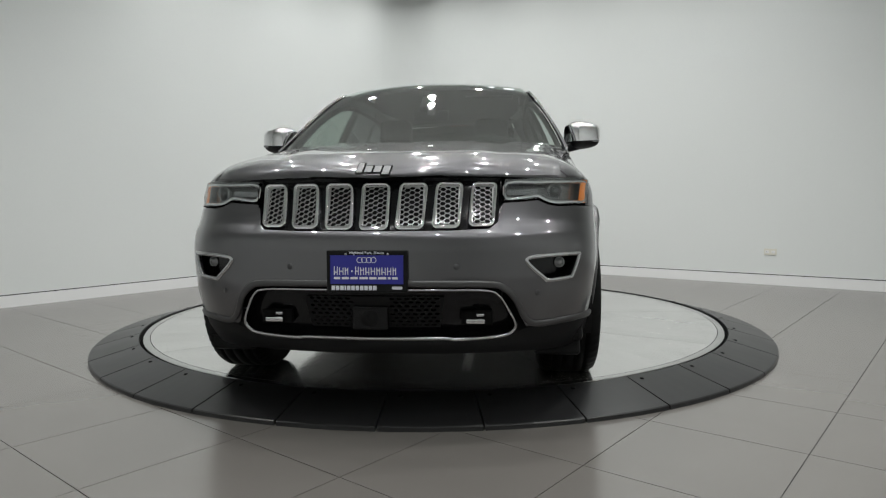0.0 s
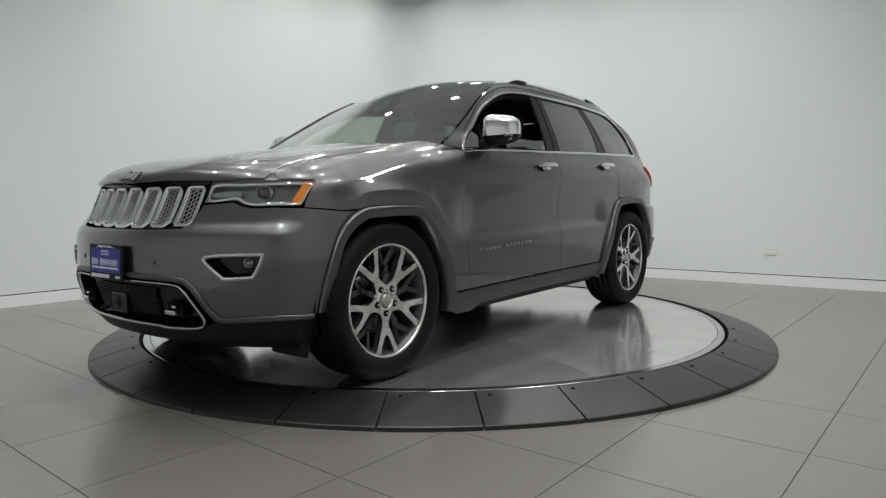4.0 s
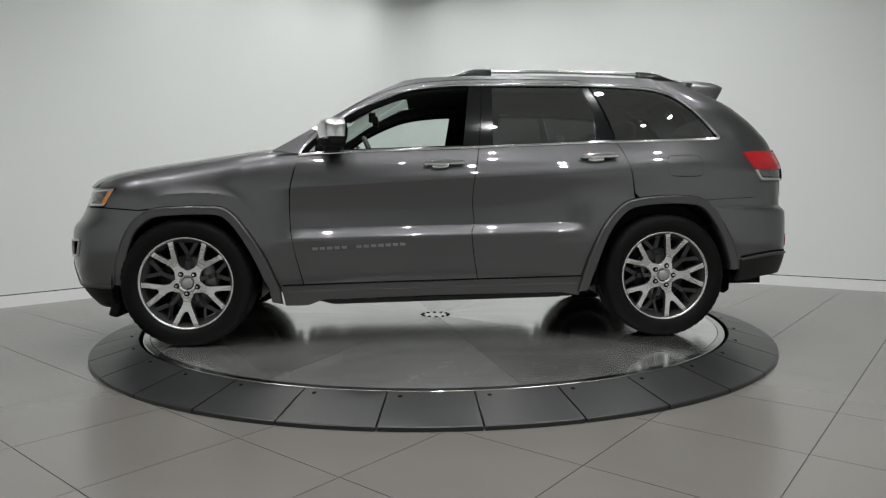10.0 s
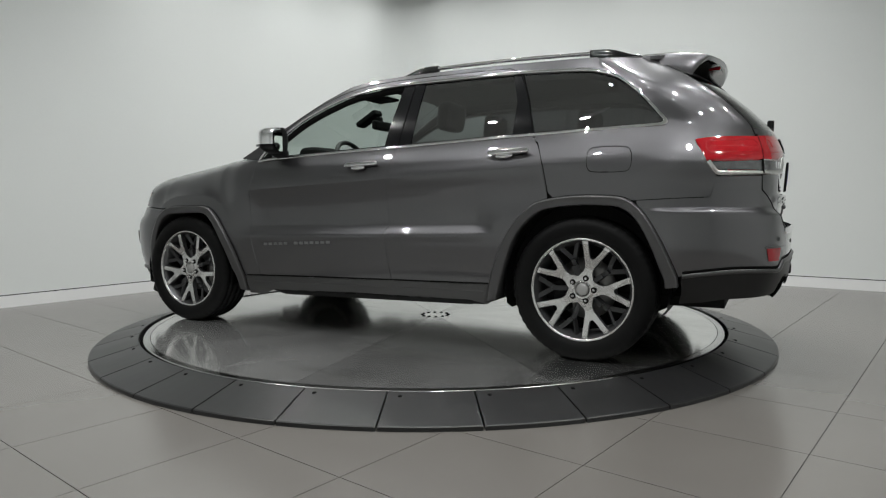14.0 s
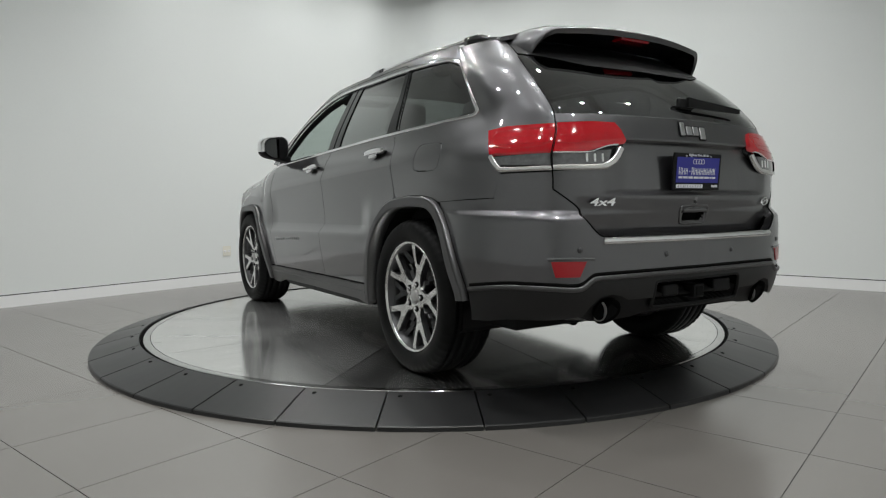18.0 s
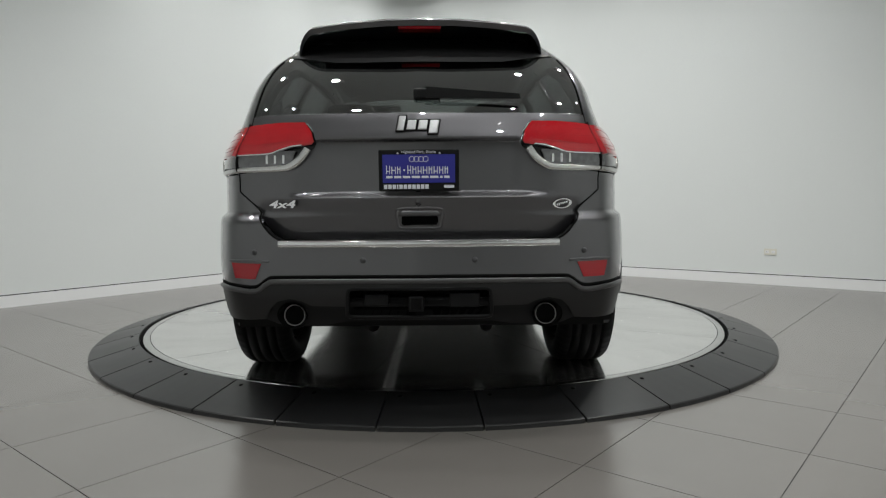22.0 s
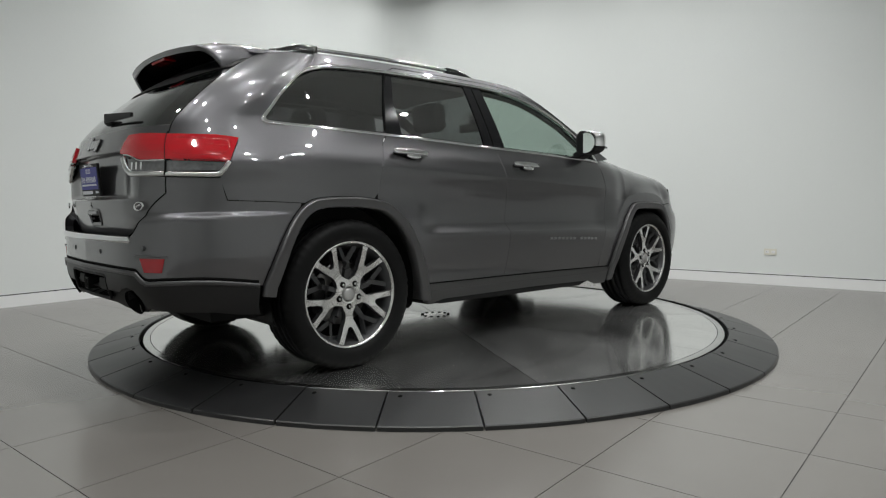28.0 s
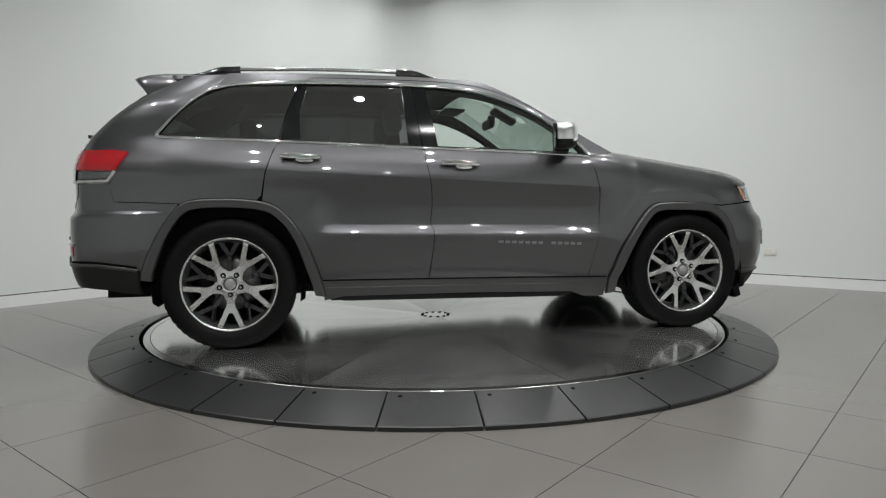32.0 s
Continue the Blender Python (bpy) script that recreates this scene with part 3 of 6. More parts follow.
# ---- car: side panels ----
G = 0.0032    # half a shut line
DOOR_F = smooth_line([(0.792, 1.134), (0.813, 1.054), (0.842, 0.919), (0.846, 0.80), (0.843, 0.69), (0.818, 0.542), (0.772, 0.362)], 4)
SPLIT = smooth_line([(-0.295, 1.172), (-0.285, 1.10), (-0.262, 0.978), (-0.252, 0.842), (-0.262, 0.723), (-0.244, 0.668), (-0.255, 0.536), (-0.28, 0.380)], 4)
DOOR_R = smooth_line([(-1.150, 1.220), (-1.194, 1.164), (-1.239, 1.037), (-1.261, 0.902), (-1.265, 0.862)], 4)
ARCH_F = smooth_line([(0.912, 0.345), (0.940, 0.405), (0.989, 0.526), (1.055, 0.640), (1.150, 0.768), (1.225, 0.826), (1.341, 0.838), (1.497, 0.836), (1.640, 0.822), (1.749, 0.752), (1.812, 0.650), (1.857, 0.520), (1.880, 0.375)], 4)
ARCH_R = smooth_line([(-0.930, 0.388), (-0.972, 0.515), (-1.031, 0.650), (-1.098, 0.751), (-1.181, 0.829), (-1.265, 0.862), (-1.430, 0.880), (-1.617, 0.876), (-1.705, 0.852), (-1.777, 0.785), (-1.857, 0.655), (-1.910, 0.542), (-1.940, 0.470)], 4)
BELT = [(0.792, 1.134), (0.70, 1.146), (0.571, 1.153), (0.132, 1.170), (-0.218, 1.181), (-0.915, 1.209), (-1.40, 1.224), (-1.82, 1.238)]
BELT_Z = lambda x: float(np.interp(-x, [-q[0] for q in BELT], [q[1] for q in BELT]))
DLO_TOP = smooth_line([(0.792, 1.142), (0.735, 1.215), (0.628, 1.297), (0.487, 1.402), (0.308, 1.490), (0.130, 1.552), (-0.082, 1.584), (-0.325, 1.594), (-0.913, 1.596), (-1.36, 1.578), (-1.50, 1.555), (-1.593, 1.515), (-1.725, 1.405), (-1.826, 1.292), (-1.850, 1.260), (-1.840, 1.242), (-1.80, 1.2378)], 4)

front_door = on_side(shrink([(q, BELT_Z(q) - 0.006) for q in (0.785, 0.5, 0.132, -0.1, -0.293)] + SPLIT[1:] + [(0.3, 0.371)] + DOOR_F[::-1][:-1], G))
k = [i for i, q in enumerate(ARCH_R) if q[0] <= -1.264][0]
rear_door = on_side(shrink([(q, BELT_Z(q) - 0.006) for q in (-0.297, -0.6, -0.915, -1.145)] + DOOR_R[1:] + ARCH_R[:k - 1][::-1] + [(-0.6, 0.384)] + SPLIT[::-1][:-1], G))
CREASES = (0.640, 0.644, 0.649, 0.654, 0.659, 0.664, 0.703, 0.708, 0.713, 0.72, 0.966, 0.970, 0.974, 0.9795, 0.985, 0.9905, 0.996, 1.002)
doors = both("front_door", sheet(SQ, along_creases(front_door), step=0.03, rows=0.009, lines=CREASES, edge=0.006), PAINT)
doors_r = both("rear_door", sheet(SQ, along_creases(rear_door), step=0.03, rows=0.009, lines=CREASES, edge=0.006), PAINT)

low_wing = on_side(shrink([(0.846, ZQ), (0.846, 0.80), (0.843, 0.69), (0.818, 0.542), (0.776, 0.362)] + [q for q in ARCH_F if q[0] < 1.66] + [(1.723, 0.816), (1.925, 0.833), (1.916, ZQ)], G))
low_wing = [(u, ZQ) if abs(z - ZQ) < 0.01 else (u, z) for u, z in low_wing]
hood_seam = [(x, qs_y(x, 0.745 - 0.03 * float(ease((1.3 - x) / 0.4)))) for x in np.linspace(1.985, 0.98, 24)]
lip = [(1.900, qs_z(1.900, 0.885)), (1.882, qs_z(1.882, 0.915)), (1.862, qs_z(1.862, 0.94))] + [(x, qs_z(x, 0.956)) for x in np.linspace(1.852, 1.985, 10)]
top_wing = [(0.848, 1.0), (1.2, 1.0), (1.6, 1.0), (1.912, 1.0)] + lip + [(x, s + 0.006) for x, s in hood_seam] + [(0.93, qs_z(0.93, 1.165)), (0.80, qs_z(0.80, 1.165)), (0.772, qs_z(0.772, 1.145)), (0.82, qs_z(0.82, 1.054)), (0.848, qs_z(0.848, 0.919))]
wings = both("front_wing", join(sheet(S, low_wing, step=0.018, rows=0.011, edge=0.012), sheet(Q, top_wing, step=0.018, rows=0.014, edge=0.01, thick=0.012)), PAINT)

bonnet_edge = [(x, s - 0.006) for x, s in hood_seam]
nose_y = np.linspace(0.735, 0.0, 26)
nose = []
for y in nose_y:
    # the bonnet's front lip: where its section falls to the grille's top
    xs = np.linspace(1.9, 2.245, 200)
    zs = Q(xs, np.array([qs_y(x, y) for x in xs]))[:, 2]
    ok = xs[(zs > 0.957) & (QA(xs) > y + 0.004)]
    nose.append((float(ok.max()) if len(ok) else 1.985, y))
half = [(x, qs_y(x, y)) for x, y in nose]
left = bonnet_edge[::-1] + half
bonnet_outline = left + [(x, -s) for x, s in left[::-1][1:]]
bonnet = fix("bonnet", sheet(Q, bonnet_outline, step=0.03, thick=0.02), PAINT)

corner = [(1.90, qs_y(1.90, 0.70)), (2.07, qs_y(2.07, 0.66)), (2.05, qs_z(2.05, 0.953)), (1.98, qs_z(1.98, 0.953)), (1.90, qs_z(1.90, 0.953))]
both("corner_filler", sheet(Q, corner, step=0.02, thick=0.01, off=-0.007), PAINT)

# quarter panel, pillars and roof side in one pressing
UE = float(np.interp(-(-2.335), -_px, _pu))
roof_edge = [(0.15, 1.618), (0.02, 1.640), (-0.2, 1.652), (-0.6, 1.658), (-1.1, 1.652), (-1.5, 1.634), (-1.58, 1.632), (-1.64, 1.630), (-1.695, 1.628)]
pil = [(float(EDGE_X(z)) , z) for z in (1.165, 1.20, 1.27, 1.332, 1.38, 1.425, 1.48, 1.531, 1.58)]
side = [(ux(x, z), z) for x, z in [(0.80, 1.150)] + pil + roof_edge]
side += [(UE, z) for z in (1.612, 1.5, 1.4, 1.3, 1.2, 1.165)]
side += [(ux(-2.08, 1.163), 1.163), (ux(-1.997, 1.154), 1.154), (ux(-2.013, 1.122), 1.122), (ux(-2.064, 1.035), 1.035), (ux(-2.104, 0.970), 0.970), (ux(-2.085, 0.90), 0.90), (ux(-2.075, 0.868), 0.868), (ux(-1.9, 0.862), 0.862), (ux(-1.735, 0.854), 0.854)]
side += on_side([q for q in ARCH_R if -1.72 < q[0] <= -1.266][::-1])
side += on_side([(-1.269, 0.90), (-1.246, 1.037), (-1.200, 1.166), (-1.160, 1.226)])
side += on_side([(-1.4, 1.230), (-1.6, 1.2365)] + DLO_TOP[::-1][1:])
fuel = smooth_line([(-1.472, 1.066), (-1.485, 1.12), (-1.53, 1.134), (-1.65, 1.133), (-1.695, 1.117), (-1.708, 1.065), (-1.697, 1.01), (-1.65, 0.997), (-1.53, 0.998), (-1.485, 1.012)], 4, closed=True)
quarters = fix("quarter_panel", sheet(S, side, [on_side(fuel)], step=0.026, rows=0.016), PAINT), fix("quarter_panel", mirror(sheet(S, side, step=0.026, rows=0.016)), PAINT)
fix("fuel_flap", sheet(S, on_side(shrink(fuel, 0.0055)), step=0.03), PAINT)

# black sheet added behind the panels, so that the shut lines look shaded
shell = [(0.90, 1.10), (0.90, 0.36), (-0.93, 0.39)] + ARCH_R[1:] [:len(ARCH_R) - 14] + [(-1.72, 0.90), (-2.06, 0.90), (-2.0, 1.05), (-1.93, 1.15), (-1.80, 1.20), (-1.2, 1.19), (-0.3, 1.15)]
both("inner_shell", sheet(S, on_side(shell), step=0.06, thick=0.0, off=-0.024), DARK)

# roof
ry = [(x, float(side_y(x, z)) - 0.006) for x, z in roof_edge]
head = [(float(WS(np.array([a]), np.array([1.655]))[0, 0]), float(WS(np.array([a]), np.array([1.655]))[0, 1])) for a in np.linspace(0.95, 0, 9)]
rl = [(-1.78, 0.555), (-1.735, 0.575)] + [(x, y) for x, y in ry[::-1][:-1]] + head
roof_out = [(-1.86, 0.0), (-1.85, 0.3), (-1.82, 0.5)] + rl
roof_out = roof_out + [(x, -y) for x, y in roof_out[::-1][1:-1]]
fix("roof", sheet(RF, roof_out, step=0.045, thick=0.02), PAINT)

# windscreen and glass
wsl = [(a, 1.135) for a in np.linspace(-0.97, 0.97, 15)] + [(0.97, z) for z in np.linspace(1.2, 1.64, 10)] + [(a, 1.655) for a in np.linspace(0.95, -0.95, 15)] + [(-0.97, z) for z in np.linspace(1.64, 1.2, 10)]
fix("windscreen", sheet(WS, wsl, step=0.05, thick=0.004, off=-0.004), GLASS_SCREEN)


front_glass = [(x, z) for x, z in DLO_TOP if x > -0.24] + [(-0.256, 1.588), (-0.200, BELT_Z(-0.2))] + [(x, BELT_Z(x)) for x in (0.0, 0.3, 0.6)]
fix("front_side_window", mirror(sheet(S, on_side(front_glass), step=0.05, thick=0.004, off=-0.014)), GLASS_CLEAR, label="clear green-tinted closed side window")
pillar = [(-0.200, BELT_Z(-0.2)), (-0.386, BELT_Z(-0.386)), (-0.405, 1.588), (-0.256, 1.586)]
rear_glass = [(-0.386, BELT_Z(-0.386)), (-1.04, BELT_Z(-1.04)), (-1.04, 1.42), (-0.985, 1.588), (-0.405, 1.590)]
divider = [(-1.04, BELT_Z(-1.04)), (-1.16, BELT_Z(-1.16)), (-1.118, 1.40), (-1.045, 1.588), (-0.985, 1.588), (-1.04, 1.42)]
qtop = [q for q in DLO_TOP if q[0] < -1.06]
quarter_glass = [(-1.165, BELT_Z(-1.165)), (-1.5, BELT_Z(-1.5))] + qtop[::-1] + [(-1.05, 1.588), (-1.123, 1.40)]
both("pillar_cover", sheet(S, on_side(pillar), step=0.05, off=-0.006), GLOSS_BLACK)
both("rear_side_window", sheet(S, on_side(rear_glass), step=0.05, thick=0.004, off=-0.012), GLASS_DARK)
both("window_divider", sheet(S, on_side(divider), step=0.05, off=-0.008), GLOSS_BLACK)
both("quarter_window", sheet(S, on_side(quarter_glass), step=0.05, thick=0.004, off=-0.01), GLASS_DARK)
dlo_line = [(x, z) for x, z in BELT[:-1]] + DLO_TOP[::-1][:-1]
dlo_loop = on_side(dlo_line)
trim_wide = [0.017 + 0.011 * float(ease((-1.45 - x) / 0.15)) * float(ease((z - 1.235) / 0.03)) for x, z in dlo_line]
both("window_trim", strip(S, dlo_loop, trim_wide, 0.007, closed=True), CHROME, label="bright chrome window surround")


frame_line = smooth_line([(0.735, 1.250), (0.60, 1.352), (0.46, 1.450), (0.30, 1.530), (0.12, 1.590), (-0.08, 1.618), (-0.33, 1.628), (-0.88, 1.630), (-0.98, 1.618), (-1.045, 1.565), (-1.115, 1.40), (-1.160, 1.240)], 5)
DARK_LINE = mat("dark_seam_and_shadow", (0.004, 0.004, 0.004), 0.9, spec=0.1)
both("door_frame_seam", strip(S, on_side(frame_line), 0.005, 0.0006), DARK_LINE)
both("door_frame_seam", strip(S, on_side(smooth_line([(-0.300, 1.190), (-0.322, 1.40), (-0.338, 1.625)], 5)), 0.005, 0.0006, off=-0.004), DARK_LINE)
ring_in = shrink(dlo_loop, 0.024)
both("window_seal", sheet(S, shrink(dlo_loop, 0.002), [ring_in], step=0.05, thick=0.03, off=-0.018), CABIN)

# flares over the wheels
def flare(line, inner, name):
    """A wheel-arch moulding between the outer line on the skin and the arch's inner line."""
    a = np.array([q for q in line])
    cx, cz = inner
    rows, norms = [], []
    prof = [(0.0, 0.0, 0.0), (0.0, 0.018, 0.2), (0.25, 0.030, 0.9), (0.6, 0.034, 1.0), (0.9, 0.032, 0.95), (1.0, 0.022, 0.4), (1.0, -0.05, -0.2), (1.0, -0.16, -0.2)]
    d = np.array([cx, cz]) - a
    d /= np.linalg.norm(d, axis=1)[:, None]
    wide = 0.052 + 0.012 * ease((0.75 - a[:, 1]) / 0.3)
    for w, h, tilt in prof:
        q = a + d * (w * wide)[:, None]
        base = np.array([[x, side_y(x, min(max(z, 0.2), 1.2)), z] for x, z in a])
        pos = np.stack([q[:, 0], base[:, 1] + h * (1 - 0.65 * ease((a[:, 0] - 1.68) / 0.15)), q[:, 1]], -1)
        rows.append(pos)
        n = np.stack([d[:, 0] * (1 - abs(tilt)) * (-1 if h < 0.02 and w == 0 else 1), np.full(len(a), max(tilt, 0.01)), d[:, 1] * (1 - abs(tilt)) * (-1 if h < 0.02 and w == 0 else 1)], -1)
        norms.append(n / np.linalg.norm(n, axis=1)[:, None])
    k, n = len(rows), len(a)
    v = np.stack(rows, 1).reshape(-1, 3)
    m = np.stack(norms, 1).reshape(-1, 3)
    f = []
    for i in range(n - 1):
        for q in range(k - 1):
            f.append((i * k + q, (i + 1) * k + q, (i + 1) * k + q + 1, i * k + q + 1))
    f0 = f[3]
    c = np.cross(v[f0[1]] - v[f0[0]], v[f0[2]] - v[f0[0]])
    if c[1] < 0:
        f = [tuple(reversed(q)) for q in f]
    return v, m, f


both("arch_flare", flare([(0.900, 0.245)] + ARCH_F, (1.458, 0.36), "f"), SATIN, label="satin grey wheel arch moulding")
both("arch_flare", flare([(-0.905, 0.29)] + ARCH_R + [(-1.945, 0.42)], (-1.458, 0.36), "r"), SATIN, label="satin grey wheel arch moulding")

SEAM_F, SEAM_R = on_side(ARCH_F), on_side(ARCH_R)
both("flare_seam", strip(S, SEAM_F, 0.007, 0.0010), DARK_LINE)
both("flare_seam", strip(S, SEAM_R, 0.007, 0.0010), DARK_LINE)
both("sill_seam", strip(S, on_side([(0.90, 0.358), (0.3, 0.371), (-0.3, 0.380), (-0.925, 0.388)]), 0.008, 0.0010), DARK_LINE)
both("sill_moulding", strip(S, on_side([(0.86, 0.318), (0.3, 0.328), (-0.3, 0.336), (-0.90, 0.342)]), 0.012, 0.016), SATIN)

# rocker
rocker = on_side([(0.905, 0.350), (0.3, 0.366), (-0.3, 0.376), (-0.935, 0.384), (-0.915, 0.268), (-0.80, 0.290), (0.0, 0.286), (0.66, 0.270), (0.75, 0.236), (0.885, 0.236)])
both("side_sill", sheet(S, rocker, step=0.03, thick=0.05, off=0.012), SATIN, label="satin grey side sill")
both("sill_tread", sheet(S, on_side([(0.70, 0.255), (-0.85, 0.278), (-0.8, 0.248), (0.6, 0.225)]), step=0.05, thick=0.3, off=-0.02), BLACK)

# ---- wheels ----
tyre_prof = [(0.262, -0.100), (0.276, -0.116), (0.285, -0.128), (0.305, -0.137), (0.34, -0.139), (0.365, -0.130), (0.378, -0.112)]
grooves = []
for yc in (-0.072, -0.026, 0.026, 0.072):
    grooves += [(0.3855, yc - 0.006), (0.377, yc - 0.0045), (0.377, yc + 0.0045), (0.3855, yc + 0.006)]
tyre_prof = tyre_prof + [(0.3845, -0.098)] + grooves + [(0.3845, 0.098)] + [(r, -h) for r, h in reversed(tyre_prof[:7])]


def wheel_at(x, side):
    w = new("wheel")
    w.parent = car
    w["label"] = "five-spoke alloy wheel with machined silver faces"
    v, f = lathe(tyre_prof, 160, "Y")
    # shoulder sipes cut the outer ribs
    per = len(tyre_prof)
    for i, (a, b, c) in enumerate(v):
        k = i % per
        if (i // per) % 3 == 0 and min(k, per - 1 - k) in (5, 6, 7):
            v[i] = (a * 0.987, b, c * 0.987)
    ob = from_arrays("tyre", v, [q[::-1] for q in f], TYRE, w, "black road tyre with straight tread grooves")
    v, f = lathe([(0.279, 0.112), (0.277, 0.121), (0.268, 0.123), (0.263, 0.112), (0.256, 0.102), (0.240, 0.06), (0.236, -0.05), (0.255, -0.115)], 72, "Y")
    n = len(v) // 72
    from_arrays("rim", v, [q[::-1] for q in f], [SILVER, GUN], w, mats=[0 if (i % (n - 1)) < 3 else 1 for i in range(len(f))])
    # five forked spokes
    for i in range(5):
        a0 = radians(-90 + 72 * i)
        out = [(0.044, -0.032), (0.060, -0.041), (0.076, -0.034), (0.096, -0.0235), (0.116, -0.022), (0.136, -0.026), (0.150, -0.0335), (0.236, -0.071), (0.250, -0.080), (0.258, -0.094), (0.268, -0.044), (0.255, -0.046), (0.240, -0.0425), (0.180, -0.0155), (0.172, -0.009), (0.170, 0.0)]
        out = out + [(p, -q) for p, q in out[::-1][1:]]
        c, s = math.cos(a0), math.sin(a0)
        pts = [Vector((p, q)) for p, q in out]
        vs, _, fs, *_ = delaunay_2d_cdt(pts, [(j, (j + 1) % len(pts)) for j in range(len(pts))], [], 1, 1e-6)
        verts, faces, mats = [], [], []
        m = len(vs)
        for lift, dx in ((0.0, 0.0), (-0.008, 0.004), (-0.035, 0.004)):
            for p in vs:
                r = math.hypot(p.x, p.y)
                y = 0.094 + 0.014 * float(ease((r - 0.07) / 0.18)) - 0.006 * math.exp(-((r - 0.13) / 0.05) ** 2)
                verts.append((p.x * c - p.y * s, y + lift, p.x * s + p.y * c))
        for q in fs:
            faces.append(tuple(q))
            mats.append(0)
        k = len(pts)
        for j in range(k):
            j2 = (j + 1) % k
            faces.append((j, j2, m + j2, m + j))
            mats.append(0)
            faces.append((m + j, m + j2, 2 * m + j2, 2 * m + j))
            mats.append(1)
        bm = bmesh.new()
        bv = [bm.verts.new(q) for q in verts]
        for q, mi in zip(faces, mats):
            try:
                fc = bm.faces.new([bv[z] for z in q])
                fc.material_index = mi
            except ValueError:
                pass
        bmesh.ops.recalc_face_normals(bm, faces=bm.faces)
        part("spoke", bm, [SILVER, GUN], w)
        # thin dark forked web between two spokes, set back
        b0 = radians(-54 + 72 * i)
        bm = bmesh.new()
        for r0, q0, r1, q1, wd in ((0.075, 0.0, 0.135, 0.0, 0.017), (0.120, 0.0, 0.170, 0.0, 0.010), (0.160, 0.0, 0.250, 0.052, 0.006), (0.160, 0.0, 0.250, -0.052, 0.006)):
            p0 = Vector((r0 * math.cos(b0) - q0 * math.sin(b0), 0.060, r0 * math.sin(b0) + q0 * math.cos(b0)))
            p1 = Vector((r1 * math.cos(b0) - q1 * math.sin(b0), 0.078, r1 * math.sin(b0) + q1 * math.cos(b0)))
            d = p1 - p0
            rot = d.to_track_quat("X", "Y").to_matrix().to_4x4()
            box(bm, 0, d.length, -0.012, 0.012, -wd, wd, m=Matrix.Translation(p0) @ rot)
        part("web", bm, WEB, w)
        lug = radians(-90 + 72 * i)
        # flat black disc on the spoke stands for a lug recess in shade
        v, f = lathe([(0.0, 0.0), (0.0155, 0.0), (0.0165, -0.004)], 18, "Y")
        o = from_arrays("lug_recess", v, [q[::-1] for q in f], DARK, w)
        o.location = (0.063 * math.cos(lug), 0.0955, 0.063 * math.sin(lug))
        v, f = lathe([(0.0, 0.010), (0.005, 0.010), (0.0085, 0.006), (0.0098, 0.0)], 6, "Y")
        o = from_arrays("lug_nut", v, [q[::-1] for q in f], CHROME, w, smooth=False)
        o.location = (0.063 * math.cos(lug), 0.0955, 0.063 * math.sin(lug))
    v, f = lathe([(0.036, 0.080), (0.040, 0.0945), (0.050, 0.0945), (0.074, 0.0915), (0.080, 0.080), (0.082, 0.05)], 48, "Y")
    from_arrays("hub", v, [q[::-1] for q in f], SILVER, w, "silver alloy hub")
    v, f = lathe([(0.0, 0.1035), (0.012, 0.103), (0.026, 0.1), (0.0325, 0.096), (0.034, 0.08)], 40, "Y")
    from_arrays("centre_cap", v, [q[::-1] for q in f], CAP, w, "satin grey centre cap")
    v, f = lathe([(0.08, 0.012), (0.165, 0.012), (0.168, 0.0), (0.165, -0.014), (0.08, -0.014)], 48, "Y")
    from_arrays("brake_disc", v, [q[::-1] for q in f], IRON, w)
    part("brake_calliper", boxed(0.10, 0.185, -0.04, 0.035, -0.09, 0.09, bevel=0.015), BLACK, w)
    v, f = lathe([(0.0, -0.03), (0.235, -0.03)], 24, "Y")
    from_arrays("backing_plate", v, f, DARK, w)
    w.location = ORIGIN + Vector((x, side * 0.808, 0.383))
    w.rotation_euler = (0, 0, 0 if side > 0 else math.pi)
    return w


first = wheel_at(1.458, 1)
SPIN = {(1.458, 1): -3, (-1.458, 1): 18, (1.458, -1): -27, (-1.458, -1): 0}
for (x, sd), deg in SPIN.items():
    m = Matrix.Translation(ORIGIN + Vector((x, sd * 0.808, 0.381))) @ pose(0, 0, 0, 0, 0, 0 if sd > 0 else 180) @ pose(0, 0, 0, 0, deg, 0)
    if (x, sd) == (1.458, 1):
        first.matrix_basis = m
    else:
        copy_thing(first, m)


# ---- car: nose ----
def whole(left):
    """A closed outline from its left half, given from the middle line and back to it."""
    return left + [(-u, z) for u, z in left[::-1] if abs(u) > 1e-6]


FOG_LENS = mat("grey_fog_lens", (0.22, 0.225, 0.23), 0.12, metal=0.6, coat=1.0, grain=0.3, grain_size=120)
FOG = [(0.600, 0.617), (0.650, 0.636), (0.800, 0.640), (0.812, 0.630), (0.786, 0.556), (0.772, 0.546), (0.690, 0.540), (0.670, 0.548)]
fog_u = on_nose(FOG)
front_arch = on_side([q for q in ARCH_F if q[0] > 1.668])
lamp_low = on_nose([(0.512, 0.846), (0.60, 0.851), (0.647, 0.856), (0.688, 0.838), (0.73, 0.830), (0.80, 0.832)])
opening = on_nose([(0.600, 0.352), (0.578, 0.400), (0.550, 0.470), (0.510, 0.512), (0.450, 0.530), (0.2, 0.535), (0.0, 0.536)])
left = on_nose([(0.0, 0.740), (0.30, 0.740), (0.455, 0.746), (0.490, 0.772), (0.505, 0.835)]) + lamp_low + on_side([(1.932, 0.829), (1.725, 0.812), (1.662, 0.815)]) + front_arch
left += on_side([(1.93, 0.362), (2.014, 0.366)]) + on_nose([(0.74, 0.372), (0.66, 0.360)]) + opening
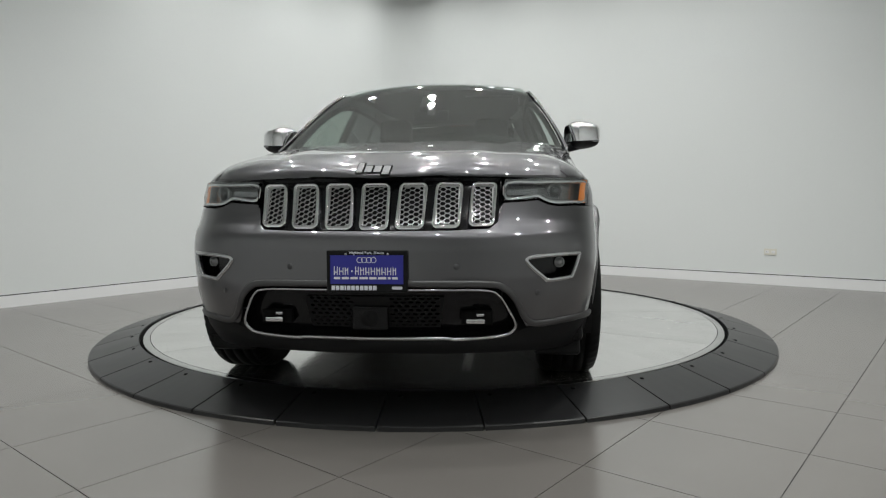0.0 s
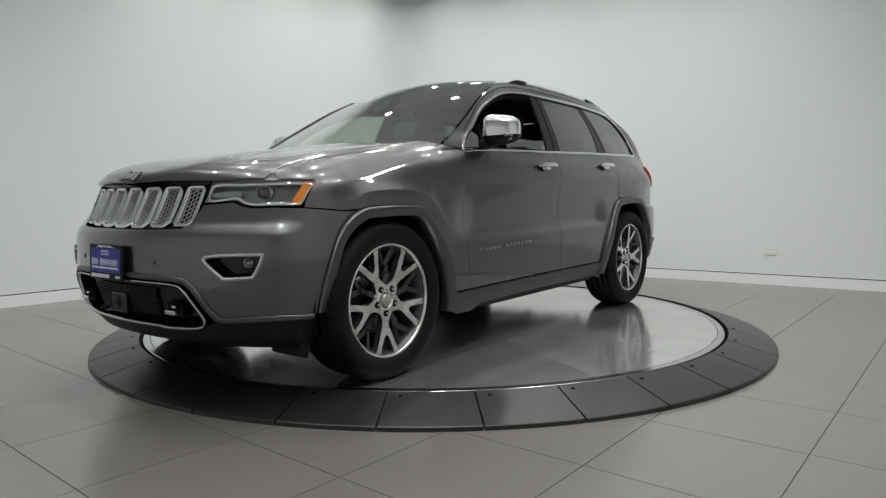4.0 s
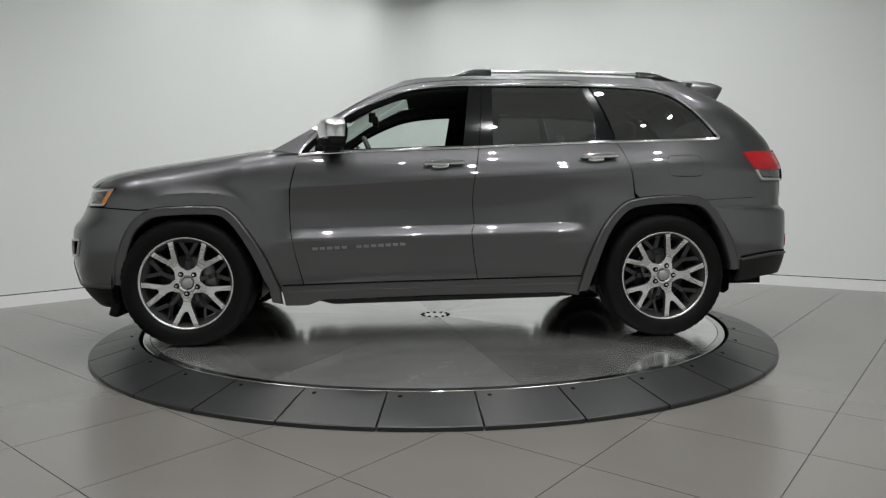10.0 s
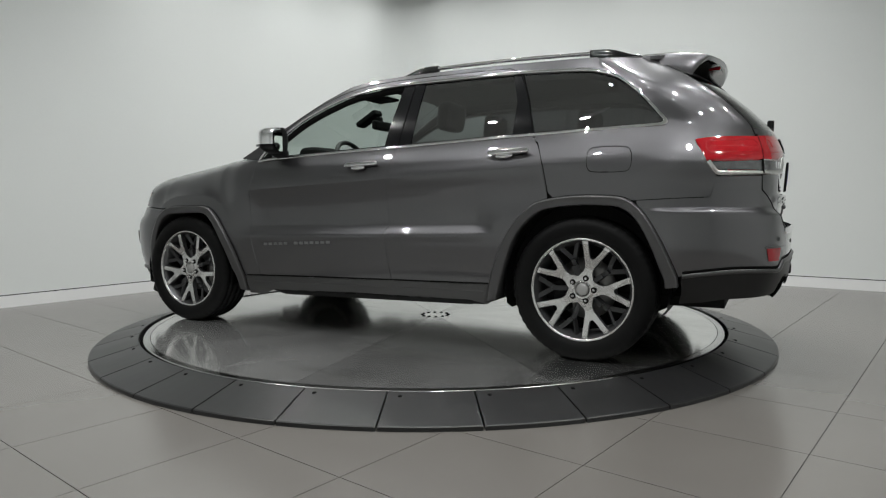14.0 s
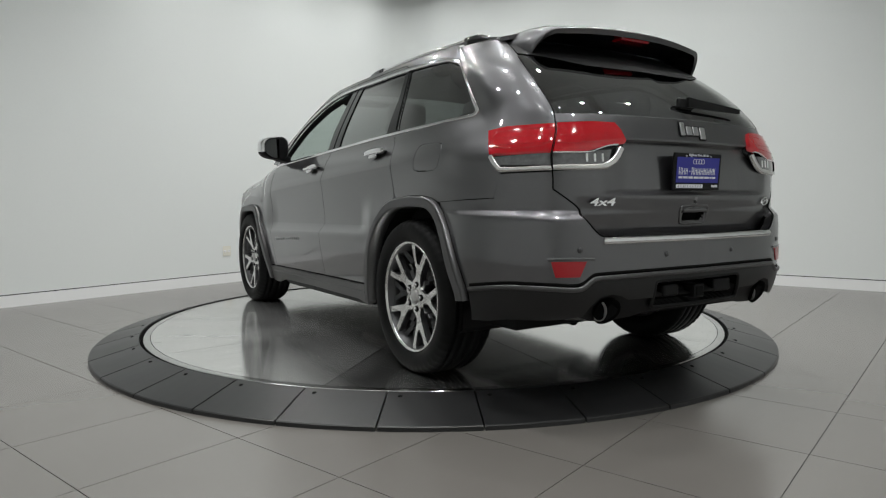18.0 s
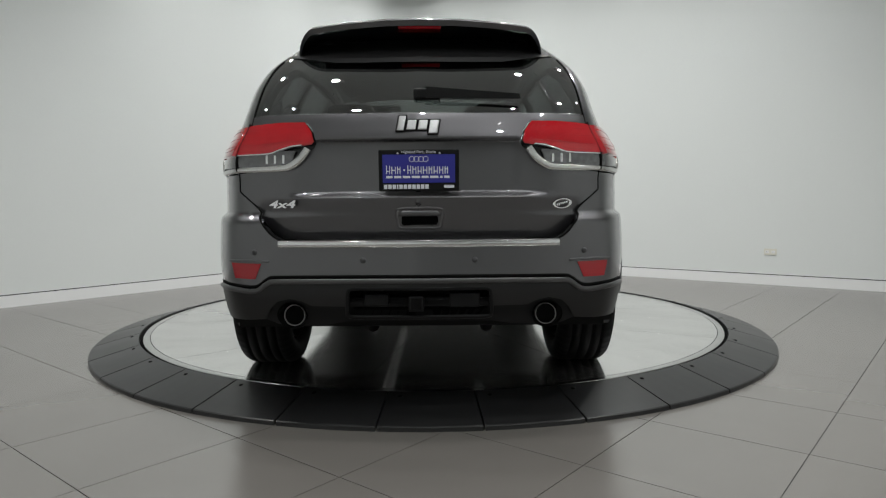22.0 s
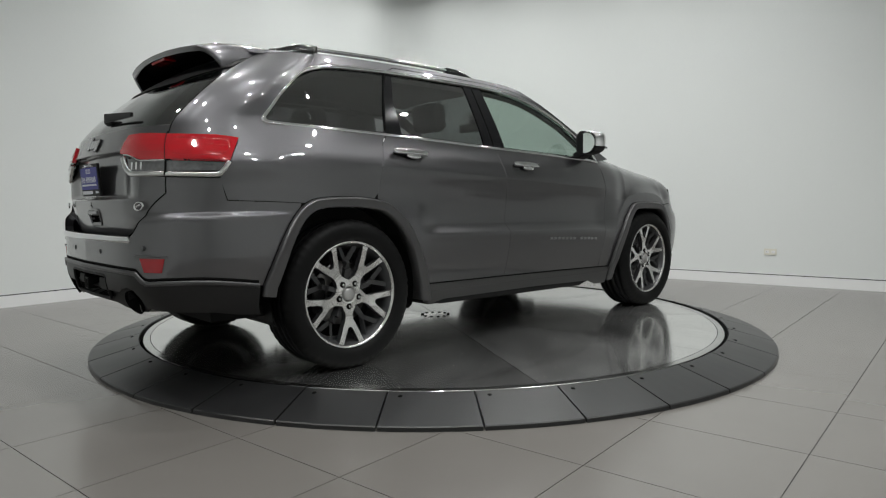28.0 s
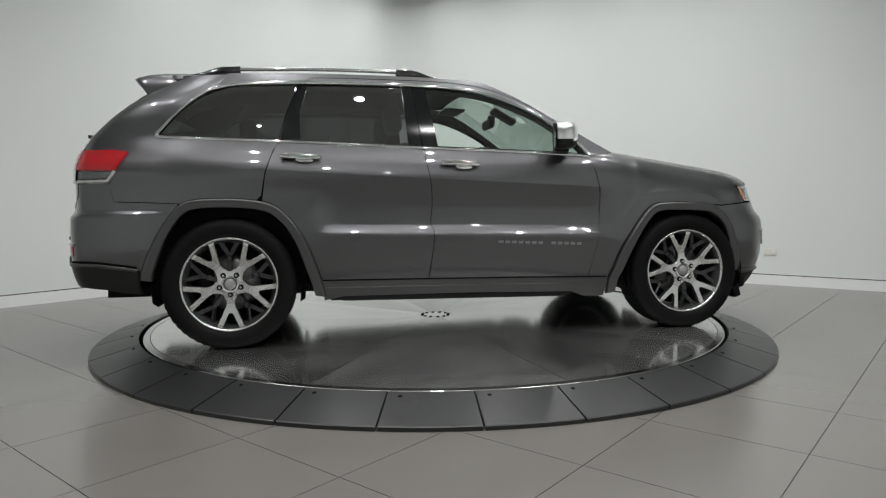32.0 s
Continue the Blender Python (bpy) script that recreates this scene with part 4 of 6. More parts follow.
bumper = fix("front_bumper", sheet(S, whole(left), [fog_u, [(-u, z) for u, z in fog_u]], step=0.03), PAINT)
lower = on_nose([(0.0, 0.306), (0.42, 0.308), (0.53, 0.318), (0.60, 0.345), (0.70, 0.362)]) + on_side([(2.014, 0.358), (1.93, 0.354), (1.883, 0.36), (1.875, 0.225)]) + on_nose([(0.72, 0.228), (0.5, 0.236), (0.0, 0.24)])
fix("front_valance", sheet(S, whole(lower), step=0.04, thick=0.1), BLACK, label="black lower front valance")
fix("air_dam", sheet(S, whole(on_nose([(0.0, 0.245), (0.45, 0.243), (0.62, 0.236), (0.58, 0.215), (0.0, 0.222)])), step=0.05, thick=0.02, off=-0.05), BLACK)
moulding = on_side([(1.89, 0.364), (1.95, 0.364), (2.014, 0.368)]) + on_nose([(0.74, 0.368), (0.66, 0.362), (0.615, 0.372), (0.585, 0.41), (0.557, 0.47), (0.515, 0.513), (0.45, 0.532), (0.2, 0.537), (0.0, 0.538)])
moulding = smooth_line(moulding, 4)
fix("bumper_moulding", strip(S, moulding + [(-u, z) for u, z in moulding[::-1][1:]], 0.026, 0.010), SATIN, label="satin grey moulding round the lower intake")
for sd in (1, -1):
    bm = bmesh.new()
    box(bm, 1.875, 1.965, sd * 0.74 - 0.11, sd * 0.74 + 0.11, 0.245, 0.37, bevel=0.02)
    box(bm, 1.868, 1.925, sd * 0.74 - 0.10, sd * 0.74 + 0.10, 0.175, 0.27, m=Matrix.Translation((1.9, 0, 0.25)) @ pose(0, 0, 0, 0, -18, 0) @ Matrix.Translation((-1.9, 0, -0.25)), bevel=0.012)
    part("air_deflector", bm, BLACK, car, "black air deflector ahead of the wheel").location = ORIGIN
ringl = on_nose([(0.0, 0.514), (0.25, 0.513), (0.44, 0.508), (0.493, 0.485), (0.528, 0.43), (0.556, 0.365), (0.535, 0.330), (0.49, 0.318), (0.40, 0.312), (0.31, 0.310), (0.27, 0.315), (0.0, 0.315)])
ring_half = smooth_line(ringl, 5)
intake_ring = whole(ring_half)
fix("intake_trim", strip(S, intake_ring, 0.008, 0.010, closed=True), SATIN_CHROME, label="chrome ring of the lower intake")
fix("intake_panel", sheet(S, intake_ring, step=0.04, thick=-0.045, off=-0.045), GLOSS_BLACK)
cells = []
for r in range(8):
    for c in range(-9, 10):
        y, z = (c + 0.5 * (r % 2)) * 0.030, 0.353 + r * 0.0165
        if abs(y) < 0.262 and abs(y + 0.012) > 0.075:
            h = [(y + 0.0125 * math.cos(radians(60 * k)), z + 0.0072 * math.sin(radians(60 * k))) for k in range(6)]
            cells.append([(uf(a, b), b) for a, b in h])
mesh_out = whole(on_nose([(0.0, 0.344), (0.265, 0.344), (0.285, 0.476), (0.0, 0.478)]))
fix("intake_mesh", sheet(S, mesh_out, cells, step=0.06, thick=0.008, off=-0.030), BLACK, label="black honeycomb intake mesh")
o = part("radar_cover", boxed(-0.03, 0.0, -0.072, 0.072, -0.048, 0.048, bevel=0.008), GLOSS_BLACK, car)
o.location = ORIGIN + Vector((2.305, -0.012, 0.398))
vv, ff = lathe([(0.0, 0.008), (0.012, 0.008), (0.014, 0.002), (0.03, 0.002), (0.034, 0.0)], 24, "X")
p_ = from_arrays("radar_lens", vv, ff, BLACK, o)
for sd in (-1, 1):
    pocket = part("tow_pocket", boxed(-0.05, 0.0, -0.062, 0.062, -0.024, 0.030, bevel=0.004), DARK, car)
    pocket.location = ORIGIN + Vector((2.262, sd * 0.405, 0.392))
    bm = bmesh.new()
    box(bm, -0.03, 0.028, -0.040, 0.034, -0.016, 0.004, bevel=0.006)
    box(bm, -0.02, 0.018, 0.000, 0.030, 0.012, 0.024, bevel=0.004)
    part("tow_hook", bm, CHROME, pocket, "bright steel tow hook")
    # fog lamps
    fl = [(sd * u, z) for u, z in fog_u]
    fix("fog_trim", strip(S, smooth_line(fl, 5, closed=True), 0.016, 0.009, closed=True), SATIN_CHROME, label="chrome fog lamp surround")
    fp = fix("fog_pocket", sheet(S, fl, step=0.03, thick=-0.05, off=-0.05), GLOSS_BLACK)
    bm = bmesh.new()
    vv, ff = lathe([(0.0, 0.008), (0.010, 0.007), (0.016, 0.003), (0.018, 0.0), (0.021, 0.004), (0.023, -0.014)], 20, "X")
    o = from_arrays("fog_lamp", vv, ff, FOG_LENS, car, "round clear fog lamp")
    pf = S(np.array([uf(0.752, 0.604)]), np.array([0.604]))[0]
    o.location = ORIGIN + Vector((pf[0] - 0.040, sd * (pf[1] - 0.016), 0.604))
    o.rotation_euler = (0, 0, sd * 0.45)

PROJECTOR = mat("dark_projector_lens", (0.05, 0.052, 0.055), 0.08, metal=0.5, coat=1.0)
LAMP_BOWL = mat("silver_lamp_bowl", (0.27, 0.273, 0.277), 0.24, metal=0.85, grain=0.1, grain_size=120)
# headlights
HL = on_nose([(0.512, 0.944), (0.510, 0.853), (0.60, 0.858), (0.647, 0.863), (0.688, 0.845), (0.73, 0.837), (0.80, 0.839)]) + on_side([(1.932, 0.840), (1.892, 0.90), (1.856, 0.948)]) + on_nose([(0.80, 0.952), (0.65, 0.949)])
HLS = shrink(HL, 0.003)
for flipped in (False, True):
    m_ = mirror if flipped else (lambda d: d)
    sd = -1 if flipped else 1
    base = fix("headlight", m_(sheet(S, HLS, step=0.03, thick=-0.042, off=-0.042)), LAMP_BOWL, label="clear headlight with a projector and light bar")
    fix("lens_cover", m_(sheet(S, HLS, step=0.03, thick=0.004, off=0.001)), LAMP_GLASS, base)
    fix("bezel", m_(strip(S, smooth_line(shrink(HLS, 0.011), 3, closed=True), 0.015, 0.010, off=-0.016, closed=True)), CHROME, base)
    amb = on_side([(1.936, 0.845), (1.897, 0.90), (1.862, 0.944), (1.902, 0.946), (1.936, 0.90), (1.972, 0.848)])
    fix("side_reflector", m_(sheet(S, amb, step=0.03, thick=0.01, off=-0.006)), AMBER, base, "amber side reflector")
    bar = on_nose([(0.53, 0.902), (0.53, 0.888), (0.655, 0.890), (0.655, 0.906)])
    fix("light_bar", m_(sheet(S, bar, step=0.03, thick=0.02, off=-0.014)), CLEAR_LENS, base)
    bar = on_nose([(0.522, 0.868), (0.522, 0.861), (0.645, 0.870), (0.645, 0.878)])
    fix("lower_bar", m_(sheet(S, bar, step=0.03, thick=0.02, off=-0.018)), CHROME, base)
    c = S(np.array([uf(0.735, 0.893)]), np.array([0.893]))[0]
    for nm, prof, material in (("projector", [(0.0, 0.016), (0.012, 0.014), (0.022, 0.008), (0.028, -0.004)], PROJECTOR), ("projector_ring", [(0.028, 0.0), (0.031, 0.006), (0.040, 0.002), (0.044, -0.02)], LAMP_BOWL)):
        vv, ff = lathe(prof, 28, "X")
        o = from_arrays(nm, vv, ff, material, base)
        o.location = Vector((c[0] - 0.034, sd * (c[1] - 0.012), c[2]))
        o.rotation_euler = (0, 0.1, sd * 0.5)

MESH_GREY = mat("grey_mesh_plastic", (0.42, 0.42, 0.42), 0.30, metal=0.8)
# grille
gl = on_nose([(0.0, 0.950), (0.30, 0.950), (0.502, 0.948), (0.506, 0.84), (0.494, 0.776), (0.458, 0.750), (0.30, 0.744), (0.0, 0.744)])
grille = fix("grille", sheet(S, whole(gl), step=0.04, thick=-0.03, off=-0.032), GLOSS_BLACK, label="black grille with seven chrome-framed slots")
for yc, wd, z0 in ((-0.430, 0.104, 0.760), (-0.291, 0.112, 0.755), (-0.147, 0.116, 0.752), (0.0, 0.118, 0.750), (0.147, 0.116, 0.752), (0.291, 0.112, 0.755), (0.430, 0.104, 0.760)):
    z1 = 0.934
    lean = 0.006 * (1 if yc > 0 else -1 if yc < 0 else 0)
    y0, y1, r = yc - wd / 2 + 0.006, yc + wd / 2 - 0.006, 0.018
    loop = []
    for cx_, cz_, a0 in ((y1 - r, z1 - 0.006 - r, 0), (y0 + r, z1 - 0.006 - r, 90), (y0 + r, z0 + 0.006 + r, 180), (y1 - r, z0 + 0.006 + r, 270)):
        for k in range(5):
            a = radians(a0 + 22.5 * k)
            zz = cz_ + r * math.sin(a)
            yy = cx_ + r * math.cos(a)
            loop.append((uf(yy + lean * (zz - 0.84) / 0.09, zz), zz))
    loop = dense(loop, 0.012)
    slot = fix("grille_slot", strip(S, loop, 0.0125, 0.020, off=-0.022, closed=True), CHROME, label="chrome-framed grille slot")
    cells = []
    inner = shrink(loop, 0.006)
    for r_ in range(-1, 21):
        for c_ in range(-2, 3):
            y, z = yc + (c_ + 0.5 * (r_ % 2)) * 0.040, z0 + 0.012 + r_ * 0.0094
            h = [(y + a * 0.0135, z + b * 0.0087) for a, b in ((1, 0), (0.42, 1), (-0.42, 1), (-1, 0), (-0.42, -1), (0.42, -1))]
            h = [(min(max(a, y0 + 0.008), y1 - 0.008), min(max(b, z0 + 0.014), z1 - 0.014)) for a, b in h]
            arr = np.array(h)
            if np.ptp(arr[:, 0]) > 0.007 and np.ptp(arr[:, 1]) > 0.006:
                keep = []
                for q in h:
                    if not keep or math.dist(keep[-1], q) > 0.002:
                        keep.append(q)
                if len(keep) > 3 and math.dist(keep[0], keep[-1]) < 0.002:
                    keep.pop()
                if len(keep) >= 3:
                    cells.append([(uf(a, b), b) for a, b in keep])
    fix("slot_mesh", sheet(S, inner, cells, step=0.05, thick=0.008, off=-0.014), MESH_GREY, slot, "silver honeycomb mesh")

BRIGHT = mat("bright_emblem_metal", (0.56, 0.56, 0.57), 0.22, metal=0.95)
# front emblem: plain raised chrome shapes
def emblem(name, at, axis, size, sgn):
    t = new(name)
    t.parent = car
    t["label"] = "raised chrome emblem"
    h = size / 4.0
    for dx, w, z0, z1 in ((-1.45, 0.62, -0.62, 0.80), (-0.55, 0.80, -0.55, 0.40), (0.42, 0.80, -0.55, 0.40), (1.38, 0.80, -0.90, 0.40)):
        lean = Matrix(((1, 0, 0, 0), (0, 1, sgn * 0.16, 0), (0, 0, 1, 0), (0, 0, 0, 1)))
        for nm, material, grow, x0, x1 in (("letter_shape", BRIGHT, 0.0, -0.001, 0.006), ("shape_outline", GLOSS_BLACK, 0.004, -0.003, 0.002)):
            a, b = (x0, x1) if sgn > 0 else (-x1, -x0)
            y0, y1 = sgn * (dx - w / 2) * h, sgn * (dx + w / 2) * h
            part(nm, boxed(a, b, min(y0, y1) - grow, max(y0, y1) + grow, z0 * h - grow, z1 * h + grow, m=lean, bevel=0.0042, seg=3), material, t)
    t.location = ORIGIN + Vector(at)
    t.rotation_euler = axis
    return t


emblem("front_emblem", (2.222, -0.004, 0.985), (0, -0.75, 0), 0.152, 1)


# ---- plates ----
def plate(at, turn, label):
    """Dealer plate in a black frame; its print is drawn as plain bars. It faces +x before the turn."""
    t = new("number_plate")
    t.parent = car
    t["label"] = label
    bm = boxed(-0.006, 0.006, -0.158, 0.158, -0.081, 0.081, bevel=0.004)
    part("plate_frame", bm, BLACK, t)
    part("plate_face", boxed(0.0062, 0.0075, -0.142, 0.142, -0.048, 0.062), BLUE, t)
    bars = bmesh.new()
    x0, x1 = 0.0077, 0.0086
    wide = [.017, .019, .015, 0, .016, .017, .017, .019, .016, .018, .018, .015]
    y = -0.128
    for k, w in enumerate(wide):
        if w == 0:
            y += 0.012
            box(bars, x0, x1, y - 0.006, y, -0.002, 0.004)
            y += 0.010
            continue
        tall = 0.0145 if k not in (0, 4) else 0.0165
        box(bars, x0, x1, y, y + 0.0035, -0.0135, -0.0135 + 2 * tall)
        box(bars, x0, x1, y + w - 0.005, y + w - 0.002, -0.0135, -0.0135 + 2 * tall * 0.97)
        box(bars, x0, x1, y + 0.0035, y + w - 0.005, -0.001 + (k % 3) * 0.004 - 0.004, 0.003 + (k % 3) * 0.004 - 0.004)
        y += w + 0.0035
    part("word_bars", bars, INK, t)
    bars = bmesh.new()
    y = -0.128
    rnd = random.Random(5)
    while y < 0.125:
        w = rnd.uniform(0.010, 0.034)
        box(bars, x0, x1, y, min(y + w, 0.128), -0.030, -0.021)
        y += w + 0.006
    part("line_bars", bars, INK, t)
    bars = bmesh.new()
    y = -0.138
    for k in range(11):
        w = 0.0135 if k != 3 else 0.006
        box(bars, 0.0062, 0.0072, y, y + w, -0.072, -0.055)
        y += w + 0.0035
    part("frame_bars", bars, INK, t)
    part("frame_mark", boxed(0.0062, 0.0072, 0.098, 0.138, -0.068, -0.057, bevel=0.003), INK, t)
    vv, ff = lathe([(0.0115, 0.0), (0.0115, 0.0012), (0.0095, 0.0012), (0.0095, 0.0)], 20, "X")
    for k in range(4):
        o = from_arrays("ring_mark", vv, ff, INK, t, smooth=False)
        o.location = (0.0075, -0.027 + 0.018 * k, 0.044)
    cu = bpy.data.curves.new("caption", "FONT")
    cu.body, cu.size, cu.extrude, cu.align_x, cu.align_y = "Highland Park, Illinois", 0.0155, 0.0005, "CENTER", "CENTER"
    tx = new("caption_source", cu)
    me = bpy.data.meshes.new_from_object(tx.evaluated_get(bpy.context.evaluated_depsgraph_get()))
    bpy.data.objects.remove(tx)
    me.materials.clear()
    me.materials.append(INK)
    o = new("caption", me)
    o.parent = t
    o.matrix_local = Matrix.Translation((0.0066, 0, 0.0715)) @ Euler((radians(90), 0, radians(90))).to_matrix().to_4x4()
    for s_ in (-1, 1):
        vv, ff = lathe([(0.0, 0.003), (0.004, 0.002), (0.005, 0.0)], 10, "X")
        o = from_arrays("screw", vv, ff, CHROME, t)
        o.location = (0.0062, s_ * 0.082, 0.066)
    t.matrix_basis = Matrix.Translation(ORIGIN + Vector(at)) @ turn
    return t


plate((2.352, -0.010, 0.588), pose(0, 0, 0, 0, -2, 0), "blue dealer plate with white print in a black frame")
plate((-2.412, -0.003, 0.976), pose(0, 0, 0, 0, 4, 180), "blue dealer plate with white print in a black frame")

# ---- car: tail ----
WE = UMAX - UE
gate_low = on_tail([(0.645, 0.83), (0.625, 0.775), (0.588, 0.730), (0.545, 0.706), (0.3, 0.702), (0.0, 0.702)])
lamp_gate = [(WE - 0.003, 1.168)] + on_tail([(0.55, 1.177), (0.445, 1.174), (0.420, 1.140), (0.407, 1.095), (0.415, 1.075), (0.455, 1.025), (0.505, 0.985)]) + [(WE - 0.003, 0.974)]


def GATE(w, z):
    """The tailgate's skin: dished round the plate, drawn in towards its foot."""
    p = SR(w, z)
    w, z = np.asarray(w, float), np.asarray(z, float)
    step_in = 0.034 * ease((1.0995 - z) / 0.005) * ease((z - 0.868) / 0.028) * ease((0.58 - np.abs(p[:, 1])) / 0.22)
    foot = 0.033 - RX(np.clip(z, 0.6, 0.9)) + 0.036 * np.clip((0.875 - z) / 0.17, 0, 1) ** 1.1
    p[:, 0] += step_in + foot * ease((0.68 - np.abs(p[:, 1])) / 0.05) * ease((0.90 - z) / 0.02)
    return p


gate_half = [(0.0, 1.206)] + [(w, 1.206) for w in (0.2, 0.4, 0.55)] + [(WE - 0.003, 1.206), (WE - 0.003, 1.171)] + lamp_gate[1:-1] + [(WE - 0.003, 0.970), (WE - 0.003, 0.88)] + gate_low
pocket = [(ur(y - 0.004, z), z) for y, z in ((-0.066, 0.758), (0.066, 0.758), (0.074, 0.770), (0.070, 0.797), (-0.070, 0.797), (-0.074, 0.770))]
gate = fix("tailgate", sheet(GATE, whole(gate_half), [pocket], step=0.026, rows=0.009, lines=(1.1005, 1.098, 1.0955, 1.092, 0.898, 0.892, 0.886, 0.880, 0.874, 0.867, 0.795, 0.790), flip=True), PAINT)
fix("grip_pocket", sheet(GATE, pocket, step=0.03, thick=-0.035, off=-0.035, flip=True), DARK, gate)
bezel = smooth_line([(ur(y - 0.004, z), z) for y, z in ((-0.080, 0.752), (0.0, 0.749), (0.080, 0.752), (0.090, 0.790), (0.088, 0.822), (0.0, 0.828), (-0.088, 0.822), (-0.090, 0.790))], 5, closed=True)
fix("grip_bezel", strip(GATE, bezel, 0.010, 0.005, closed=True, flip=True), PAINT, gate)
fix("gate_grip", strip(GATE, [(ur(y - 0.004, 0.808), 0.808) for y in np.linspace(-0.074, 0.074, 9)], 0.022, 0.012, flip=True), PAINT, gate)
gl = [(0.0, 1.212)] + [(w, 1.212) for w in (0.3, 0.5)] + [(WE - 0.004, 1.212)] + [(WE - 0.004, z) for z in (1.3, 1.4, 1.5, 1.58)] + [(0.5, 1.60), (0.25, 1.61), (0.0, 1.612)]
fix("rear_window", sheet(SR, whole(gl), step=0.045, thick=0.006, off=-0.003, flip=True), GLASS_DARK)
# lamps
for sd in (1, -1):
    m_ = mirror if sd < 0 else (lambda d: d)
    inner = shrink(lamp_gate, 0.004)
    lamp = fix("tail_lamp", m_(sheet(SR, inner, step=0.03, thick=0.02, off=-0.012, flip=True)), GLOSS_BLACK, label="red and clear tail lamp on the tailgate")
    red = [(WE - 0.008, 1.162)] + on_tail([(0.55, 1.170), (0.450, 1.168), (0.428, 1.138), (0.416, 1.097), (0.424, 1.084), (0.47, 1.078), (0.55, 1.064), (0.60, 1.050)]) + [(WE - 0.008, 1.046)]
    fix("red_lens", m_(sheet(SR, red, step=0.02, thick=0.02, off=0.012, flip=True)), RED, lamp, "glossy red lens")
    rl_ = on_tail([(0.47, 1.142), (0.47, 1.112), (0.62, 1.106), (0.62, 1.146)])
    fix("inner_lens", m_(sheet(SR, rl_, step=0.03, thick=0.004, off=0.0135, flip=True)), RED, lamp)
    for zz, wd in ((1.092, 0.004), (1.122, 0.003), (1.150, 0.003)):
        rib = [(w, zz - 0.012 * ease((w - 0.5) / 0.2)) for w in np.linspace(ur(0.452, zz), WE - 0.014, 12)]
        fix("lens_rib", m_(strip(SR, rib, wd, 0.0124, flip=True)), DEEP_RED, lamp)
    clear = [(WE - 0.008, 1.040)] + on_tail([(0.60, 1.044), (0.55, 1.055), (0.49, 1.058), (0.505, 1.01), (0.53, 0.998)]) + [(WE - 0.008, 0.996)]
    fix("clear_lens", m_(sheet(SR, clear, step=0.03, thick=0.015, off=0.006, flip=True)), SMOKE_LENS, lamp, "clear reversing lamp lens")
    low = smooth_line(on_tail([(0.438, 1.066), (0.466, 1.028), (0.508, 0.998), (0.56, 0.988)]) + [(WE - 0.006, 0.986)], 5)
    fix("chrome_edge", m_(strip(SR, low, np.linspace(0.034, 0.022, len(low)), 0.011, flip=True)), SILVER, lamp)
    for y in (0.535, 0.57, 0.605):
        fix("lens_cell", m_(strip(SR, [(ur(y, z), z) for z in np.linspace(1.008, 1.040, 4)], 0.010, 0.009, flip=True)), CHROME, lamp)
    top = smooth_line(on_tail([(0.46, 1.078), (0.50, 1.074), (0.55, 1.060), (0.60, 1.046)]) + [(WE - 0.008, 1.043)], 5)
    fix("chrome_line", m_(strip(SR, top, 0.006, 0.014, flip=True)), CHROME, lamp)
    red = [(UE + 0.004, 1.160)] + on_side([(-2.09, 1.159), (-2.003, 1.148), (-2.019, 1.120), (-2.062, 1.045)]) + [(UE + 0.004, 1.048)]
    side_lamp = fix("tail_lamp", m_(sheet(S, red, step=0.02, thick=0.03, off=0.012)), RED, label="red and clear tail lamp wrapping the rear corner")
    for zz, xx in ((1.080, -2.075), (1.110, -2.055), (1.140, -2.038)):
        rib = [(u, zz) for u in np.linspace(ux(xx, zz), UE - 0.006, 10)]
        fix("lens_rib", m_(strip(S, rib, 0.0035, 0.0124)), DEEP_RED, side_lamp)
    mark = smooth_line([(UE - 0.035, 1.140)] + on_side([(-2.12, 1.138), (-2.050, 1.130), (-2.085, 1.072)]) + [(UE - 0.035, 1.070)], 4, closed=True)
    fix("lens_frame", m_(strip(S, mark, 0.006, 0.0126, closed=True)), DEEP_RED, side_lamp)
    clear = [(UE + 0.004, 1.042)] + on_side([(-2.078, 1.034), (-2.100, 1.000)]) + [(UE + 0.004, 0.996)]
    fix("clear_lens", m_(sheet(S, clear, step=0.03, thick=0.02, off=0.005)), SMOKE_LENS, side_lamp, "clear lower lens")
    low = smooth_line(on_side([(-2.066, 1.040), (-2.096, 0.998), (-2.112, 0.984), (-2.145, 0.982), (-2.18, 0.982)]) + [(UE, 0.984)], 4)
    fix("chrome_edge", m_(strip(S, low, np.linspace(0.026, 0.020, len(low)), 0.010)), SILVER, side_lamp)

shut = [(WE - 0.001, z) for z in np.linspace(0.985, 0.905, 8)] + smooth_line([(WE - 0.001, 0.90)] + on_tail([(0.6465, 0.829), (0.6275, 0.7735), (0.590, 0.7285), (0.5465, 0.7045), (0.48, 0.701)]), 4)
for sd in (1, -1):
    for line, high in ((shut, 0.002), ([(WE - 0.001, z) for z in np.linspace(1.168, 1.50, 14)], 0.0012), ([(WE - 0.001, z) for z in np.linspace(0.98, 1.172, 10)], 0.0126)):
        fix("gate_seam", strip(SR, [(sd * w, z) for w, z in line], 0.0065, high, flip=True), DARK_LINE)

